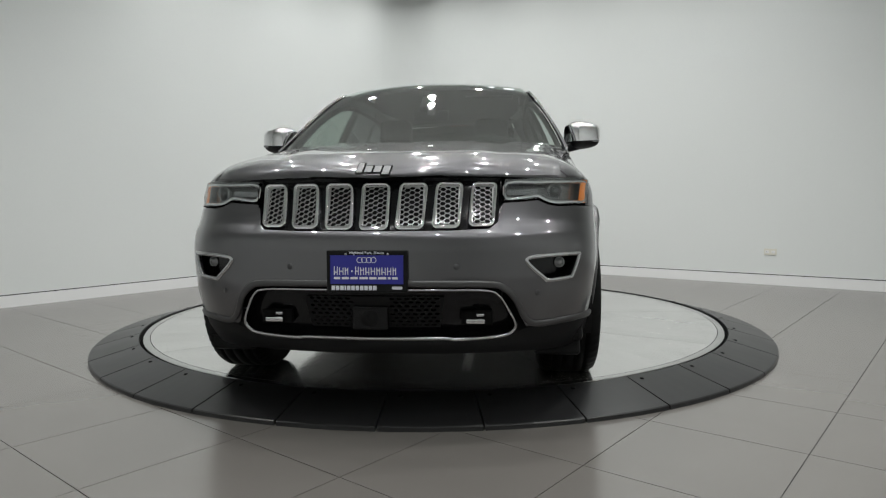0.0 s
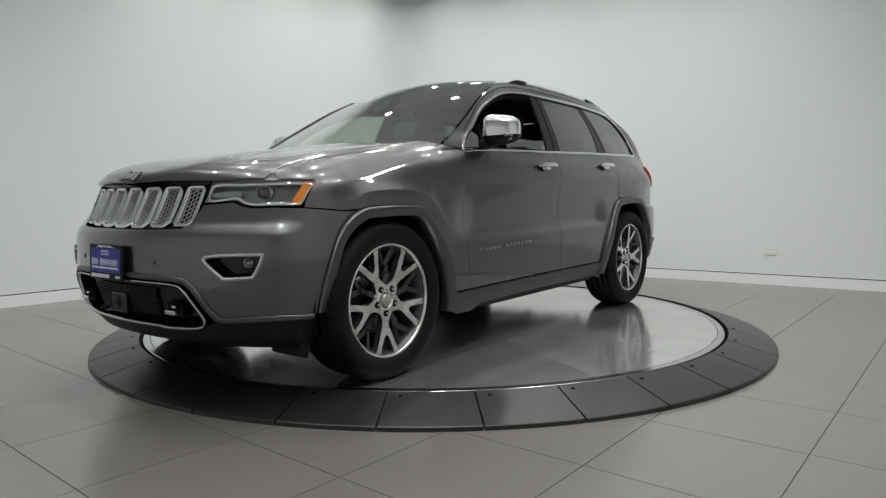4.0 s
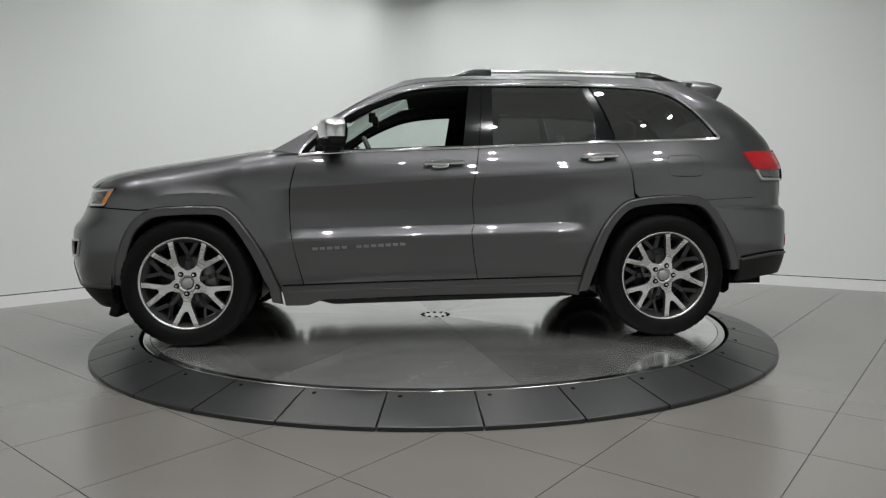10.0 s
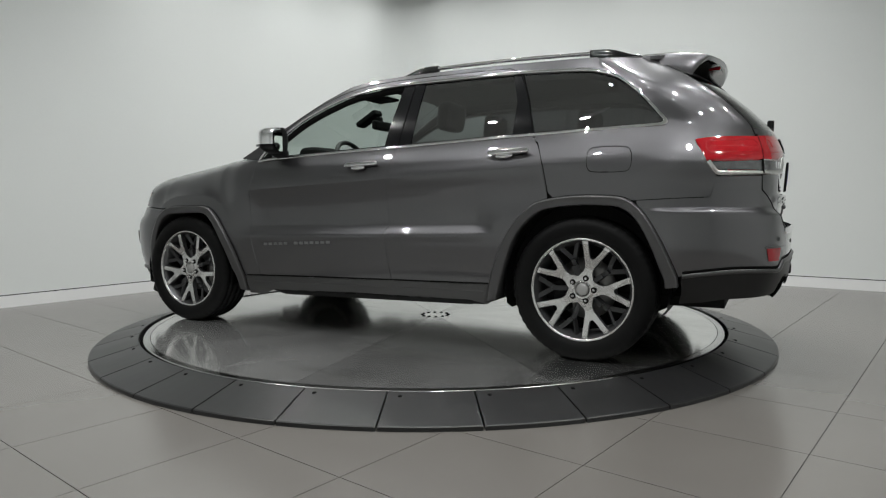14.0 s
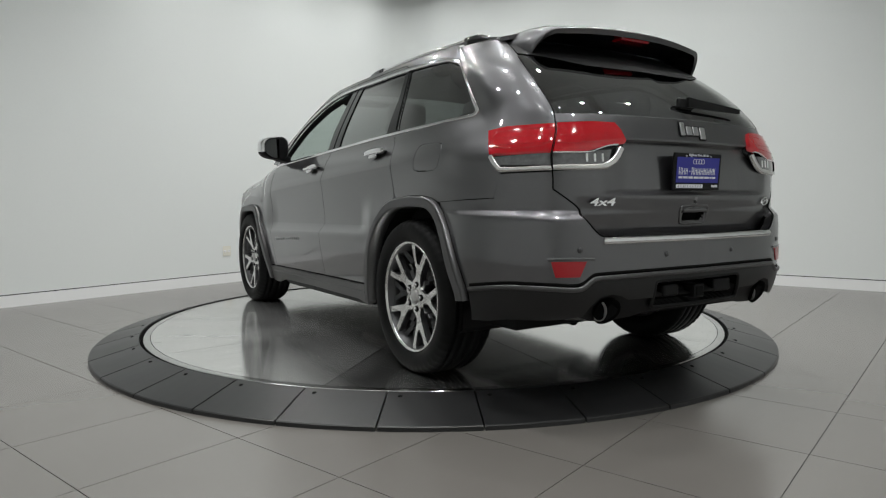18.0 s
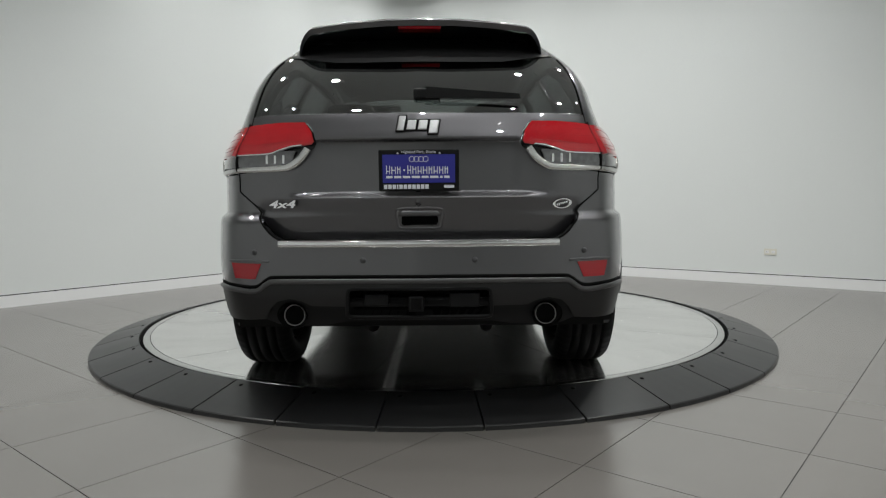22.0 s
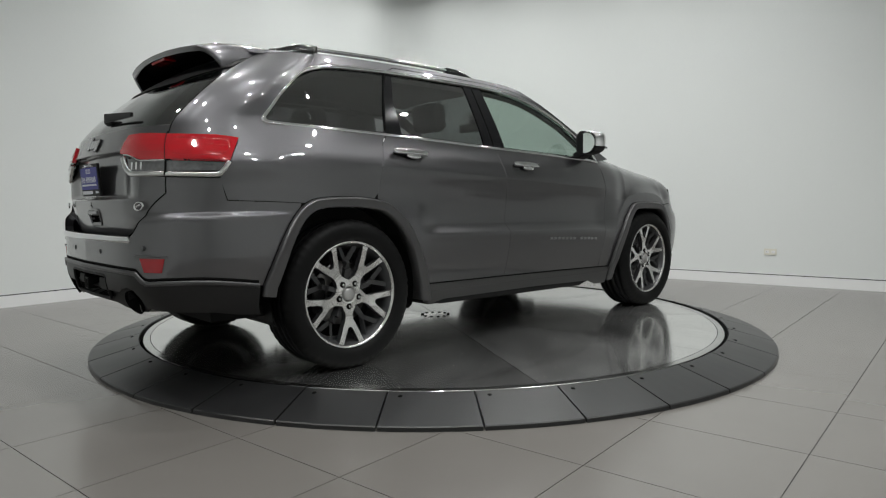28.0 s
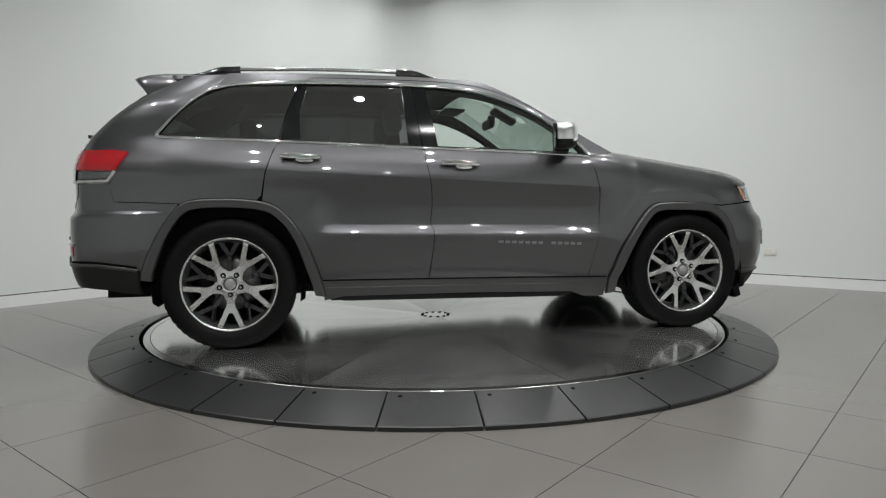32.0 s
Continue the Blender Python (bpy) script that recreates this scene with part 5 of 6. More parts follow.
# rear bumper
rl = on_tail([(0.0, 0.700), (0.3, 0.700), (0.548, 0.703), (0.592, 0.727), (0.630, 0.772), (0.648, 0.828)]) + [(WE, 0.90), (WE, 0.968)] + [(UMAX - ux(x, z), z) for x, z in [(-2.102, 0.964), (-2.090, 0.90), (-2.080, 0.864), (-1.9, 0.858), (-1.735, 0.850)]]
rl += [(UMAX - ux(x, z), z) for x, z in ARCH_R if x < -1.735]
rl += [(UMAX - ux(x, z), z) for x, z in [(-1.955, 0.476), (-2.08, 0.494), (-2.20, 0.506)]] + on_tail([(0.765, 0.506), (0.66, 0.502), (0.605, 0.535), (0.56, 0.543), (0.3, 0.546), (0.0, 0.547)])
fix("rear_bumper", sheet(SR, whole(rl), step=0.026, rows=0.012, lines=(0.762, 0.769, 0.776, 0.784, 0.792, 0.802, 0.810, 0.818), edge=0.01, flip=True, thick=0.04), PAINT)
side_low = [(UMAX - ux(x, z), z) for x, z in [(-2.20, 0.500), (-2.08, 0.488), (-1.955, 0.470), (-1.945, 0.335), (-2.05, 0.345), (-2.14, 0.362)]]
hatch = whole(on_tail([(0.0, 0.512), (0.25, 0.512), (0.280, 0.505), (0.286, 0.442), (0.286, 0.405), (0.262, 0.396), (0.0, 0.396)]))
half_lo = on_tail([(0.0, 0.541), (0.3, 0.540), (0.56, 0.537), (0.60, 0.530), (0.655, 0.496), (0.765, 0.500)]) + side_low
half_lo += on_tail([(0.70, 0.376), (0.625, 0.384), (0.604, 0.425), (0.567, 0.460), (0.514, 0.472), (0.462, 0.460), (0.428, 0.444), (0.288, 0.442), (0.281, 0.507), (0.25, 0.515), (0.0, 0.515)])
fix("rear_fascia", sheet(SR, whole(half_lo), step=0.03, flip=True, thick=0.03, off=0.004), FASCIA, label="dark grey lower rear bumper")
fix("hitch_recess", sheet(SR, hatch, step=0.06, flip=True, thick=-0.09, off=-0.09), DARK)
pipes = [[(ur(sd * (0.514 + 0.062 * math.cos(a)), 0.397 + 0.056 * math.sin(a)), 0.397 + 0.056 * math.sin(a)) for a in np.linspace(0, 2 * math.pi, 20, endpoint=False)] for sd in (1, -1)]
for q in pipes:
    fix("exhaust_cutout", sheet(SR, q, step=0.06, flip=True, thick=-0.09, off=-0.09), DARK)
skirt = on_tail([(0.0, 0.440), (0.30, 0.455), (0.43, 0.465), (0.514, 0.485), (0.58, 0.475), (0.625, 0.42), (0.64, 0.375), (0.58, 0.350), (0.47, 0.345), (0.37, 0.352), (0.29, 0.368), (0.0, 0.372)])
fix("rear_valance", sheet(SR, whole(skirt), pipes + [whole(on_tail([(0.0, 0.436), (0.25, 0.436), (0.275, 0.430), (0.275, 0.405), (0.262, 0.396), (0.0, 0.396)]))], step=0.035, flip=True, thick=0.05, off=-0.014), BLACK, label="black lower rear valance")
fix("hitch_frame", strip(SR, smooth_line(dense(hatch, 0.05), 2, closed=True), 0.014, 0.006, closed=True, flip=True), BLACK)
line = [(UMAX - ux(x, z), z) for x, z in [(-1.96, 0.474), (-2.08, 0.491), (-2.20, 0.503)]] + on_tail([(0.765, 0.503), (0.66, 0.499), (0.604, 0.532), (0.56, 0.540), (0.3, 0.543), (0.0, 0.544)])
line = smooth_line(line, 4)
fix("bumper_moulding", strip(SR, line + [(-u, z) for u, z in line[::-1][1:]], 0.020, 0.012, flip=True), SATIN, label="satin grey rear bumper moulding")
# black strip painted as the shadow under the bumper's overhang
shadow_line = [(u, z + 0.017) for u, z in line]
fix("bumper_groove", strip(SR, shadow_line + [(-u, z) for u, z in shadow_line[::-1][1:]], 0.014, 0.0012, flip=True), DARK_LINE)
fix("bumper_sill", strip(SR, [(w, 0.690) for w in np.linspace(-0.54, 0.54, 24)], 0.030, 0.010, flip=True), CHROME, label="bright chrome load sill")
bm = bmesh.new()
box(bm, -2.40, -2.32, -0.46, 0.46, 0.682, 0.694)
part("sill_ledge", bm, BLACK, car).location = ORIGIN
for sd in (1, -1):
    m_ = mirror if sd < 0 else (lambda d: d)
    fix("rear_reflector", m_(sheet(SR, on_tail([(0.765, 0.611), (0.632, 0.610), (0.659, 0.548), (0.75, 0.549)]), step=0.03, thick=0.01, off=0.004, flip=True)), DEEP_RED, label="dark red bumper reflector")
    fix("reflector_lid", m_(strip(SR, on_tail([(0.775, 0.619), (0.70, 0.622), (0.60, 0.619)]), 0.010, 0.008, flip=True)), PAINT)
    for y in (0.22, 0.66):
        z = 0.625 if y < 0.5 else 0.655
        p = SR(np.array([ur(y, z)]), np.array([z]))[0]
        vv, ff = lathe([(0.0, 0.004), (0.010, 0.004), (0.012, 0.0)], 14, "X")
        o = from_arrays("park_sensor", vv, [q[::-1] for q in ff], GUN, car)
        o.scale = (-1, 1, 1)
        o.location = ORIGIN + Vector((p[0], sd * p[1], p[2]))
    # exhausts
    vv, ff = lathe([(0.039, 0.12), (0.0400, 0.0), (0.0425, -0.002), (0.0440, 0.004), (0.042, 0.20)], 32, "X")
    o = from_arrays("exhaust_tip", vv, ff, CAP, car, "round steel exhaust tip")
    o.location = ORIGIN + Vector((-2.345, sd * 0.514, 0.394))
    o.rotation_euler = (0, 0.12, 0)
    # black disc just inside the tip, coloured as the pipe's dark depth in shade
    vv, ff = lathe([(0.0, 0.012), (0.0405, 0.012)], 20, "X")
    from_arrays("exhaust_bore", vv, ff, DARK, o)
hitch = part("hitch_bar", boxed(0.03, 0.07, -0.27, 0.27, -0.030, 0.010, bevel=0.01), BLACK, car, "black tow hitch cross bar")
hitch.location = ORIGIN + Vector((-2.42, 0.0, 0.462))
bm = bmesh.new()
box(bm, -0.030, 0.05, -0.030, 0.030, -0.030, 0.030, bevel=0.005)
rec = part("receiver", bm, BLACK, hitch, "square steel hitch receiver")
rec.location = (0, 0.012, -0.01)
# flat black square painted as the shade inside the hollow tube
part("receiver_bore", boxed(-0.033, -0.0305, -0.021, 0.021, -0.021, 0.021), DARK, rec)
part("socket_cover", boxed(-0.010, 0.04, 0.12, 0.22, -0.025, 0.028, bevel=0.012), BLACK, hitch)
part("step_pad", boxed(-0.005, 0.04, -0.24, -0.12, -0.028, 0.03, bevel=0.006), BLACK, hitch)
# badges
emblem("rear_emblem", (float(SR(np.array([0.0]), np.array([1.158]))[0, 0]) - 0.001, -0.001, 1.158), (0, 0.36, 0), 0.185, -1)
cu = bpy.data.curves.new("drive_badge", "FONT")
cu.body, cu.size, cu.extrude, cu.align_x, cu.align_y, cu.shear, cu.offset = "4x4", 0.052, 0.003, "CENTER", "CENTER", 0.2, 0.0012
tx = new("badge_source", cu)
me = bpy.data.meshes.new_from_object(tx.evaluated_get(bpy.context.evaluated_depsgraph_get()))
bpy.data.objects.remove(tx)
me.materials.clear()
me.materials.append(CHROME)
o = new("drive_badge", me)
o.parent = car
o["label"] = "small chrome lettering"
pb = SR(np.array([ur(0.545, 0.845)]), np.array([0.845]))[0]
o.matrix_basis = Matrix.Translation(ORIGIN + Vector((pb[0] - 0.010, 0.545, 0.845))) @ pose(0, 0, 0, 0, 0, -90 - 15) @ pose(0, 0, 0, 90, 0, 0) @ Matrix.Diagonal((1.45, 0.8, 1, 1))
vv, ff = lathe([(0.7, 0.0), (0.8, 0.5), (0.95, 0.5), (1.0, 0.0)], 24, "X")
o = from_arrays("trim_badge", vv, ff, CHROME, car, "small oval chrome badge")
pb = SR(np.array([ur(-0.575, 0.842)]), np.array([0.842]))[0]
o.location = ORIGIN + Vector((pb[0] - 0.001, pb[1], pb[2]))
o.scale = (0.008, 0.041, 0.021)
o.rotation_euler = (0.12, 0, 0.2 + math.pi)
bm = bmesh.new()
for k in range(6):
    box(bm, 0.1, 0.6, -0.62 + 0.2 * k, -0.5 + 0.2 * k, -0.25 + 0.06 * k - (0.1 if k % 2 else 0), 0.12 + 0.06 * k)
part("badge_bars", bm, CHROME, o)

# spoiler: a visor whose ends curl down onto the corners of the rear window
path = [(y, 0.022 * (y / 0.45) ** 2, 0.0, 1.0) for y in (0.0, 0.15, 0.3, 0.40, 0.45)]
for k in range(1, 9):
    a = radians(13 * k)
    path.append((0.455 + 0.098 * math.sin(a), 0.022 + 0.115 * (1 - math.cos(a)), math.sin(a), math.cos(a)))
path = [(-y, d, -ny, nz) for y, d, ny, nz in path[:0:-1]] + path
rows = []
bm = bmesh.new()
for y, drop, ny, nz in path:
    fwd = 0.016 + 0.065 * (abs(y) / 0.553) ** 2.2 + 0.65 * max(drop - 0.022, 0)
    x0 = -1.74 - 1.5 * max(drop - 0.022, 0)
    row, under = [], []
    for k, z, th in ((0.0, 1.690, 0.09), (0.45, 1.687, 0.075), (0.75, 1.676, 0.055), (0.93, 1.659, 0.034), (1.0, 1.645, 0.022)):
        x = x0 + (-2.098 - x0) * k + fwd
        th *= 1 - 0.62 * min(drop / 0.1, 1)
        row.append(bm.verts.new((x, y, z - drop)))
        under.append(bm.verts.new((x + (0.012 if k == 1.0 else 0.0), y - ny * th, z - drop - nz * th)))
    rows.append(row + under[::-1])
for a, b in zip(rows, rows[1:]):
    for i in range(9):
        fc = bm.faces.new((a[i], a[i + 1], b[i + 1], b[i]))
        fc.material_index = 0 if i < 5 else 1
        fc.smooth = i != 4
bm.faces.new(rows[0])
bm.faces.new(rows[-1][::-1])
bmesh.ops.recalc_face_normals(bm, faces=bm.faces)
# printed frit and the spoiler underside's reflection, both put in as black
frit_and_reflection = [(0.0, 1.458), (0.3, 1.458), (0.42, 1.460), (0.5, 1.474), (WE - 0.006, 1.52), (WE - 0.006, 1.58), (0.5, 1.598), (0.25, 1.608), (0.0, 1.61)]
fix("window_band", sheet(SR, whole(frit_and_reflection), step=0.05, thick=0.0, off=0.001, flip=True), BLACK, label="black band along the window's top")
spoiler = part("roof_spoiler", bm, [PAINT, GLOSS_BLACK], car, "grey roof spoiler with a black underside")
spoiler.location = ORIGIN
part("stop_lamp", boxed(-2.055, -1.99, -0.095, 0.095, 1.6135, 1.635, bevel=0.006), DEEP_RED, spoiler, "dark red high stop lamp")
# rear wiper
wip = part("rear_wiper", boxed(-0.022, 0.004, -0.06, 0.05, -0.024, 0.026, bevel=0.012, seg=3), BLACK, car, "black rear wiper")
pw = SR(np.array([ur(-0.02, 1.29)]), np.array([1.29]))[0]
wip.location = ORIGIN + Vector((pw[0] - 0.012, -0.03, 1.285))
bm = bmesh.new()
for y0, y1, z0, z1, w0, w1, x0, x1 in ((-0.38, 0.0, -0.012, 0.006, 0.010, 0.022, -0.012, -0.014),):
    p = [(x0, y0, z0 - w0), (x0 - 0.014, y0, z0 - w0), (x0 - 0.014, y0, z0 + w0), (x0, y0, z0 + w0)]
    q = [(x1, y1, z1 - w1), (x1 - 0.018, y1, z1 - w1), (x1 - 0.018, y1, z1 + w1), (x1, y1, z1 + w1)]
    a = [bm.verts.new(c) for c in p]
    b = [bm.verts.new(c) for c in q]
    for i in range(4):
        bm.faces.new((a[i], a[(i + 1) % 4], b[(i + 1) % 4], b[i]))
    bm.faces.new(a[::-1])
    bm.faces.new(b)
bmesh.ops.recalc_face_normals(bm, faces=bm.faces)
part("wiper_arm", bm, BLACK, wip)

NAME = mat("dim_nameplate_metal", (0.24, 0.24, 0.245), 0.28, metal=0.9)
# ---- car: mirrors, handles, rails, badges on the sides ----
def super_ball(rx, ry, rz, p=2.6, n=20, m=14):
    vs, fs = [], []
    f = lambda c: math.copysign(abs(c) ** (2 / p), c)
    for i in range(m + 1):
        a = -math.pi / 2 + math.pi * i / m
        for j in range(n):
            b = 2 * math.pi * j / n
            vs.append((rx * f(math.cos(a)) * f(math.cos(b)), ry * f(math.cos(a)) * f(math.sin(b)), rz * f(math.sin(a))))
    for i in range(m):
        for j in range(n):
            fs.append((i * n + j, i * n + (j + 1) % n, (i + 1) * n + (j + 1) % n, (i + 1) * n + j))
    return vs, fs


for sd in (1, -1):
    vs, fs = super_ball(0.094, 0.106, 0.078, 3.2)
    # taper outwards and flatten the back for the mirror glass
    vs = [(max(x, -0.046) * (1 - 0.18 * (y * sd) / 0.09), y, z * (1 - 0.14 * (y * sd) / 0.09) + 0.012 * (1 if z > 0 else 0)) for x, y, z in vs]
    keep_lo = [f for f in fs if sum(vs[i][2] for i in f) / 4 < -0.028]
    keep_hi = [f for f in fs if sum(vs[i][2] for i in f) / 4 >= -0.028]
    mr = new("door_mirror")
    mr.parent = car
    mr["label"] = "door mirror with a chrome cap"
    mr.location = ORIGIN + Vector((0.560, sd * 0.985, 1.255))
    mr.rotation_euler = (0, 0, sd * radians(17))
    from_arrays("cap", vs, [f for f in keep_hi if sum(vs[i][0] for i in f) / 4 > -0.045], CAP_CHROME, mr, "chrome mirror cap")
    from_arrays("shell", [(x * 0.99, y * 0.985, z * 0.985) for x, y, z in vs], fs, BLACK, mr)
    gv, gf = lathe([(0.0, 0.0), (0.9, 0.0), (1.0, -0.02)], 24, "X")
    o = from_arrays("mirror_glass", gv, gf, mat("mirror_silver", (0.9, 0.9, 0.9), 0.01, metal=1.0) if sd > 0 else bpy.data.materials["mirror_silver"], mr)
    o.location, o.scale = (-0.048, 0, 0.002), (0.01, 0.099, 0.070)
    bm = bmesh.new()
    box(bm, -0.05, 0.05, -0.045, 0.06, -0.030, 0.022, m=Matrix.Translation((0.0, -sd * 0.088, -0.065)) @ pose(0, 0, 0, sd * 14, 0, 0), bevel=0.014)
    part("arm", bm, BLACK, mr)
    part("turn_signal", boxed(-0.01, 0.03, -0.05, 0.05, -0.007, 0.007, m=Matrix.Translation((0.048, sd * 0.03, -0.032)) @ pose(0, 0, 0, 0, 0, -sd * 20), bevel=0.003), CLEAR_LENS, mr)
    for x0, x1, z0, z1, nm in ((0.045, -0.200, 1.062, 1.096, doors), (-0.918, -1.160, 1.104, 1.131, doors_r)):
        xm, zm = (x0 + x1) / 2, (z0 + z1) / 2
        y = side_y(xm, zm)
        slope = 0.035
        door = nm[0] if sd > 0 else nm[1]
        h = new("door_handle")
        h.parent = door
        h["label"] = "chrome pull handle"
        h.location = (xm, sd * y, zm)
        h.rotation_euler = (sd * 0.25, slope, 0)
        L = (x0 - x1) / 2
        vs2, fs2 = super_ball(L, 0.013, 0.0155, 4.0, 28, 14)
        o = from_arrays("grip", [(x, y, z + 0.003 * (1 - (x / L) ** 2)) for x, y, z in vs2], fs2, CHROME, h)
        o.location = (0, sd * 0.026, 0)
        vs2, fs2 = super_ball(0.052, 0.010, 0.016, 2.6, 20, 10)
        o = from_arrays("pull_lip", vs2, fs2, CHROME, h)
        o.location = (0.022, sd * 0.020, -0.017)
        vs2, fs2 = super_ball(L * 0.9, 0.02, 0.012, 4.0, 16, 8)
        o = from_arrays("handle_base", vs2, fs2, BLACK, h)
        o.location = (0, sd * 0.008, 0)
    # nameplate drawn as small plain blocks
    for k in range(13):
        if k == 5:
            continue
        x0 = 0.715 - k * 0.0435
        z = 0.578 + (0.715 - x0) * 0.042
        y, w = (side_y(x0, z) + side_y(x0 - 0.036, z)) / 2, 0.032
        bm = boxed(x0 - w, x0, sd * y - 0.004, sd * y + 0.004, z - 0.0085, z + 0.0085, bevel=0.002)
        part("name_block", bm, NAME, doors[0] if sd > 0 else doors[1], "small bright block")
    # roof rails
    rail = new("roof_rail")
    rail.parent = car
    rail["label"] = "silver roof rail with black feet"
    rail.location = ORIGIN

    def rail_z(x):
        return float(RF(np.array([x]), np.array([0.535]))[0, 2])
    bm = bmesh.new()
    xs = np.linspace(-0.36, -1.46, 14)
    loops = []
    for x in xs:
        z = rail_z(x) + 0.022
        loops.append([bm.verts.new((x, sd * (0.535 + 0.016 * math.cos(a)), z + 0.011 * math.sin(a))) for a in np.linspace(0, 2 * math.pi, 10, endpoint=False)])
    for a, b in zip(loops, loops[1:]):
        for i in range(10):
            bm.faces.new((a[i], a[(i + 1) % 10], b[(i + 1) % 10], b[i]))
    bmesh.ops.recalc_face_normals(bm, faces=bm.faces)
    part("bar", bm, CHROME, rail, smooth=True)
    for xa, xb in ((-0.14, -0.42), (-1.68, -1.40)):
        bm = bmesh.new()
        loops = []
        for k in range(9):
            q = k / 8
            x = xa + (xb - xa) * q
            top = rail_z(x) + 0.038 * float(ease(q * 1.5)) + 0.002
            bot = rail_z(x) - 0.012
            loops.append([bm.verts.new((x, sd * (0.535 + dy), z)) for dy, z in ((0.024, bot), (0.022, top - 0.008), (0.012, top), (-0.012, top), (-0.022, top - 0.008), (-0.024, bot))])
        for a, b in zip(loops, loops[1:]):
            for i in range(5):
                bm.faces.new((a[i], a[i + 1], b[i + 1], b[i]))
        bm.faces.new(loops[0])
        bm.faces.new(loops[-1][::-1])
        bmesh.ops.recalc_face_normals(bm, faces=bm.faces)
        part("foot", bm, GLOSS_BLACK, rail, smooth=True)

# ---- car: below and inside ----
bm = bmesh.new()
box(bm, -1.05, 2.05, -0.52, 0.52, 0.275, 0.31, bevel=0.01)
box(bm, -2.15, -1.0, -0.52, 0.52, 0.40, 0.44, bevel=0.01)
box(bm, -0.88, 0.90, -0.86, 0.86, 0.255, 0.30, bevel=0.01)
# unseen block in the engine bay, added to stop light through the grille
box(bm, 0.95, 2.1, -0.50, 0.50, 0.30, 0.70)
box(bm, -2.20, -1.95, -0.62, 0.62, 0.42, 0.54)
part("underbody", bm, BLACK, car).location = ORIGIN
bm = bmesh.new()
for y, x0, x1 in ((0.24, -1.9, 0.6), (-0.30, -1.9, -1.2)):
    vv, ff = lathe([(0.032, x0), (0.032, x1)], 12, "X")
    vs = [bm.verts.new((a, b + y, c + 0.265)) for a, b, c in vv]
    for q in ff:
        bm.faces.new([vs[i] for i in q])
part("exhaust_pipe", bm, IRON, car, smooth=True).location = ORIGIN
for y0, y1 in ((0.08, 0.34), (-0.34, -0.12)):
    part("silencer", boxed(-2.14, -1.80, y0, y1, 0.305, 0.40, bevel=0.04, seg=3), IRON, car).location = ORIGIN
for x in (1.458, -1.458):
    o = part("axle", boxed(-0.05, 0.05, -0.70, 0.70, -0.05, 0.05, bevel=0.02), BLACK, car)
    o.location = ORIGIN + Vector((x, 0, 0.36))
    for sd in (1, -1):
        vv, ff = [], []
        n = 18
        for i in range(n + 1):
            a = radians(-25 + 230 * i / n)
            for y, r in ((0.50, 0.435), (0.895, 0.44)):
                vv.append((r * math.cos(a), sd * y, max(r * math.sin(a) * (0.98 if x > 0 else 1.06), -0.12)))
        for i in range(n):
            ff.append((2 * i, 2 * i + 1, 2 * i + 3, 2 * i + 2))
        base = len(vv)
        for i in range(n + 1):
            vv.append(vv[2 * i])
        ff.append(tuple(range(base, base + n + 1)))
        o = from_arrays("wheel_liner", vv, ff, BLACK, car, smooth=False)
        o.location = ORIGIN + Vector((x, 0, 0.38))

cabin = new("cabin")
cabin.parent = car
cabin.location = ORIGIN
cabin["label"] = "black cabin with leather seats and a dashboard"
part("cabin_floor", boxed(-2.15, 0.95, -0.80, 0.80, 0.31, 0.36), CABIN, cabin)
bm = bmesh.new()
box(bm, 0.50, 0.88, -0.72, 0.72, 0.75, 1.165, bevel=0.07, seg=3)
box(bm, -0.6, 0.5, -0.14, 0.14, 0.36, 0.80, bevel=0.03)
part("dashboard", bm, CABIN, cabin)
hl = [(-1.84, 0.0), (-1.8, 0.48), (-1.0, 0.60), (-0.2, 0.60), (0.10, 0.54), (0.14, 0.0)]
part_roof = sheet(RF, hl + [(x, -y) for x, y in hl[::-1][1:-1]], step=0.08, thick=0.0, off=-0.03)
from_arrays("headliner", part_roof[0], part_roof[2], CABIN, cabin)
for sd in (1, -1):
    for x0, x1, z0, z1 in ((-1.90, -0.98, 0.36, 1.12), (-0.98, 0.9, 0.36, 1.08)):
        part("door_card", boxed(x0, x1, sd * 0.77 - 0.015, sd * 0.77 + 0.015, z0, z1, bevel=0.01), CABIN, cabin)


def seat(x, y, wide):
    s = new("seat")
    s.parent = cabin
    s.location = (x, y, 0)
    part("cushion", boxed(-0.02, 0.50, -wide / 2, wide / 2, 0.48, 0.66, bevel=0.06, seg=3), LEATHER, s)
    part("backrest", boxed(-0.09, 0.09, -wide / 2, wide / 2, 0.0, 0.66, m=Matrix.Translation((0.0, 0, 0.60)) @ pose(0, 0, 0, 0, -16, 0), bevel=0.06, seg=3), LEATHER, s)
    for yy in ([0.0] if wide < 0.6 else [-0.4, 0.4]):
        part("headrest", boxed(-0.055, 0.055, -0.13, 0.13, 0.0, 0.19, m=Matrix.Translation((-0.20, yy, 1.315 if wide < 0.6 else 1.20)) @ pose(0, 0, 0, 0, -8, 0), bevel=0.045, seg=3), LEATHER, s)
    return s


seat(-0.22, 0.38, 0.50)
seat(-0.22, -0.38, 0.50)
seat(-1.15, 0.0, 1.30)
vv, ff = [], []
for i in range(36):
    a = 2 * math.pi * i / 36
    for j in range(8):
        b = 2 * math.pi * j / 8
        r = 0.185 + 0.017 * math.cos(b)
        vv.append((0.017 * math.sin(b), r * math.cos(a), r * math.sin(a)))
for i in range(36):
    for j in range(8):
        ff.append((i * 8 + j, ((i + 1) % 36) * 8 + j, ((i + 1) % 36) * 8 + (j + 1) % 8, i * 8 + (j + 1) % 8))
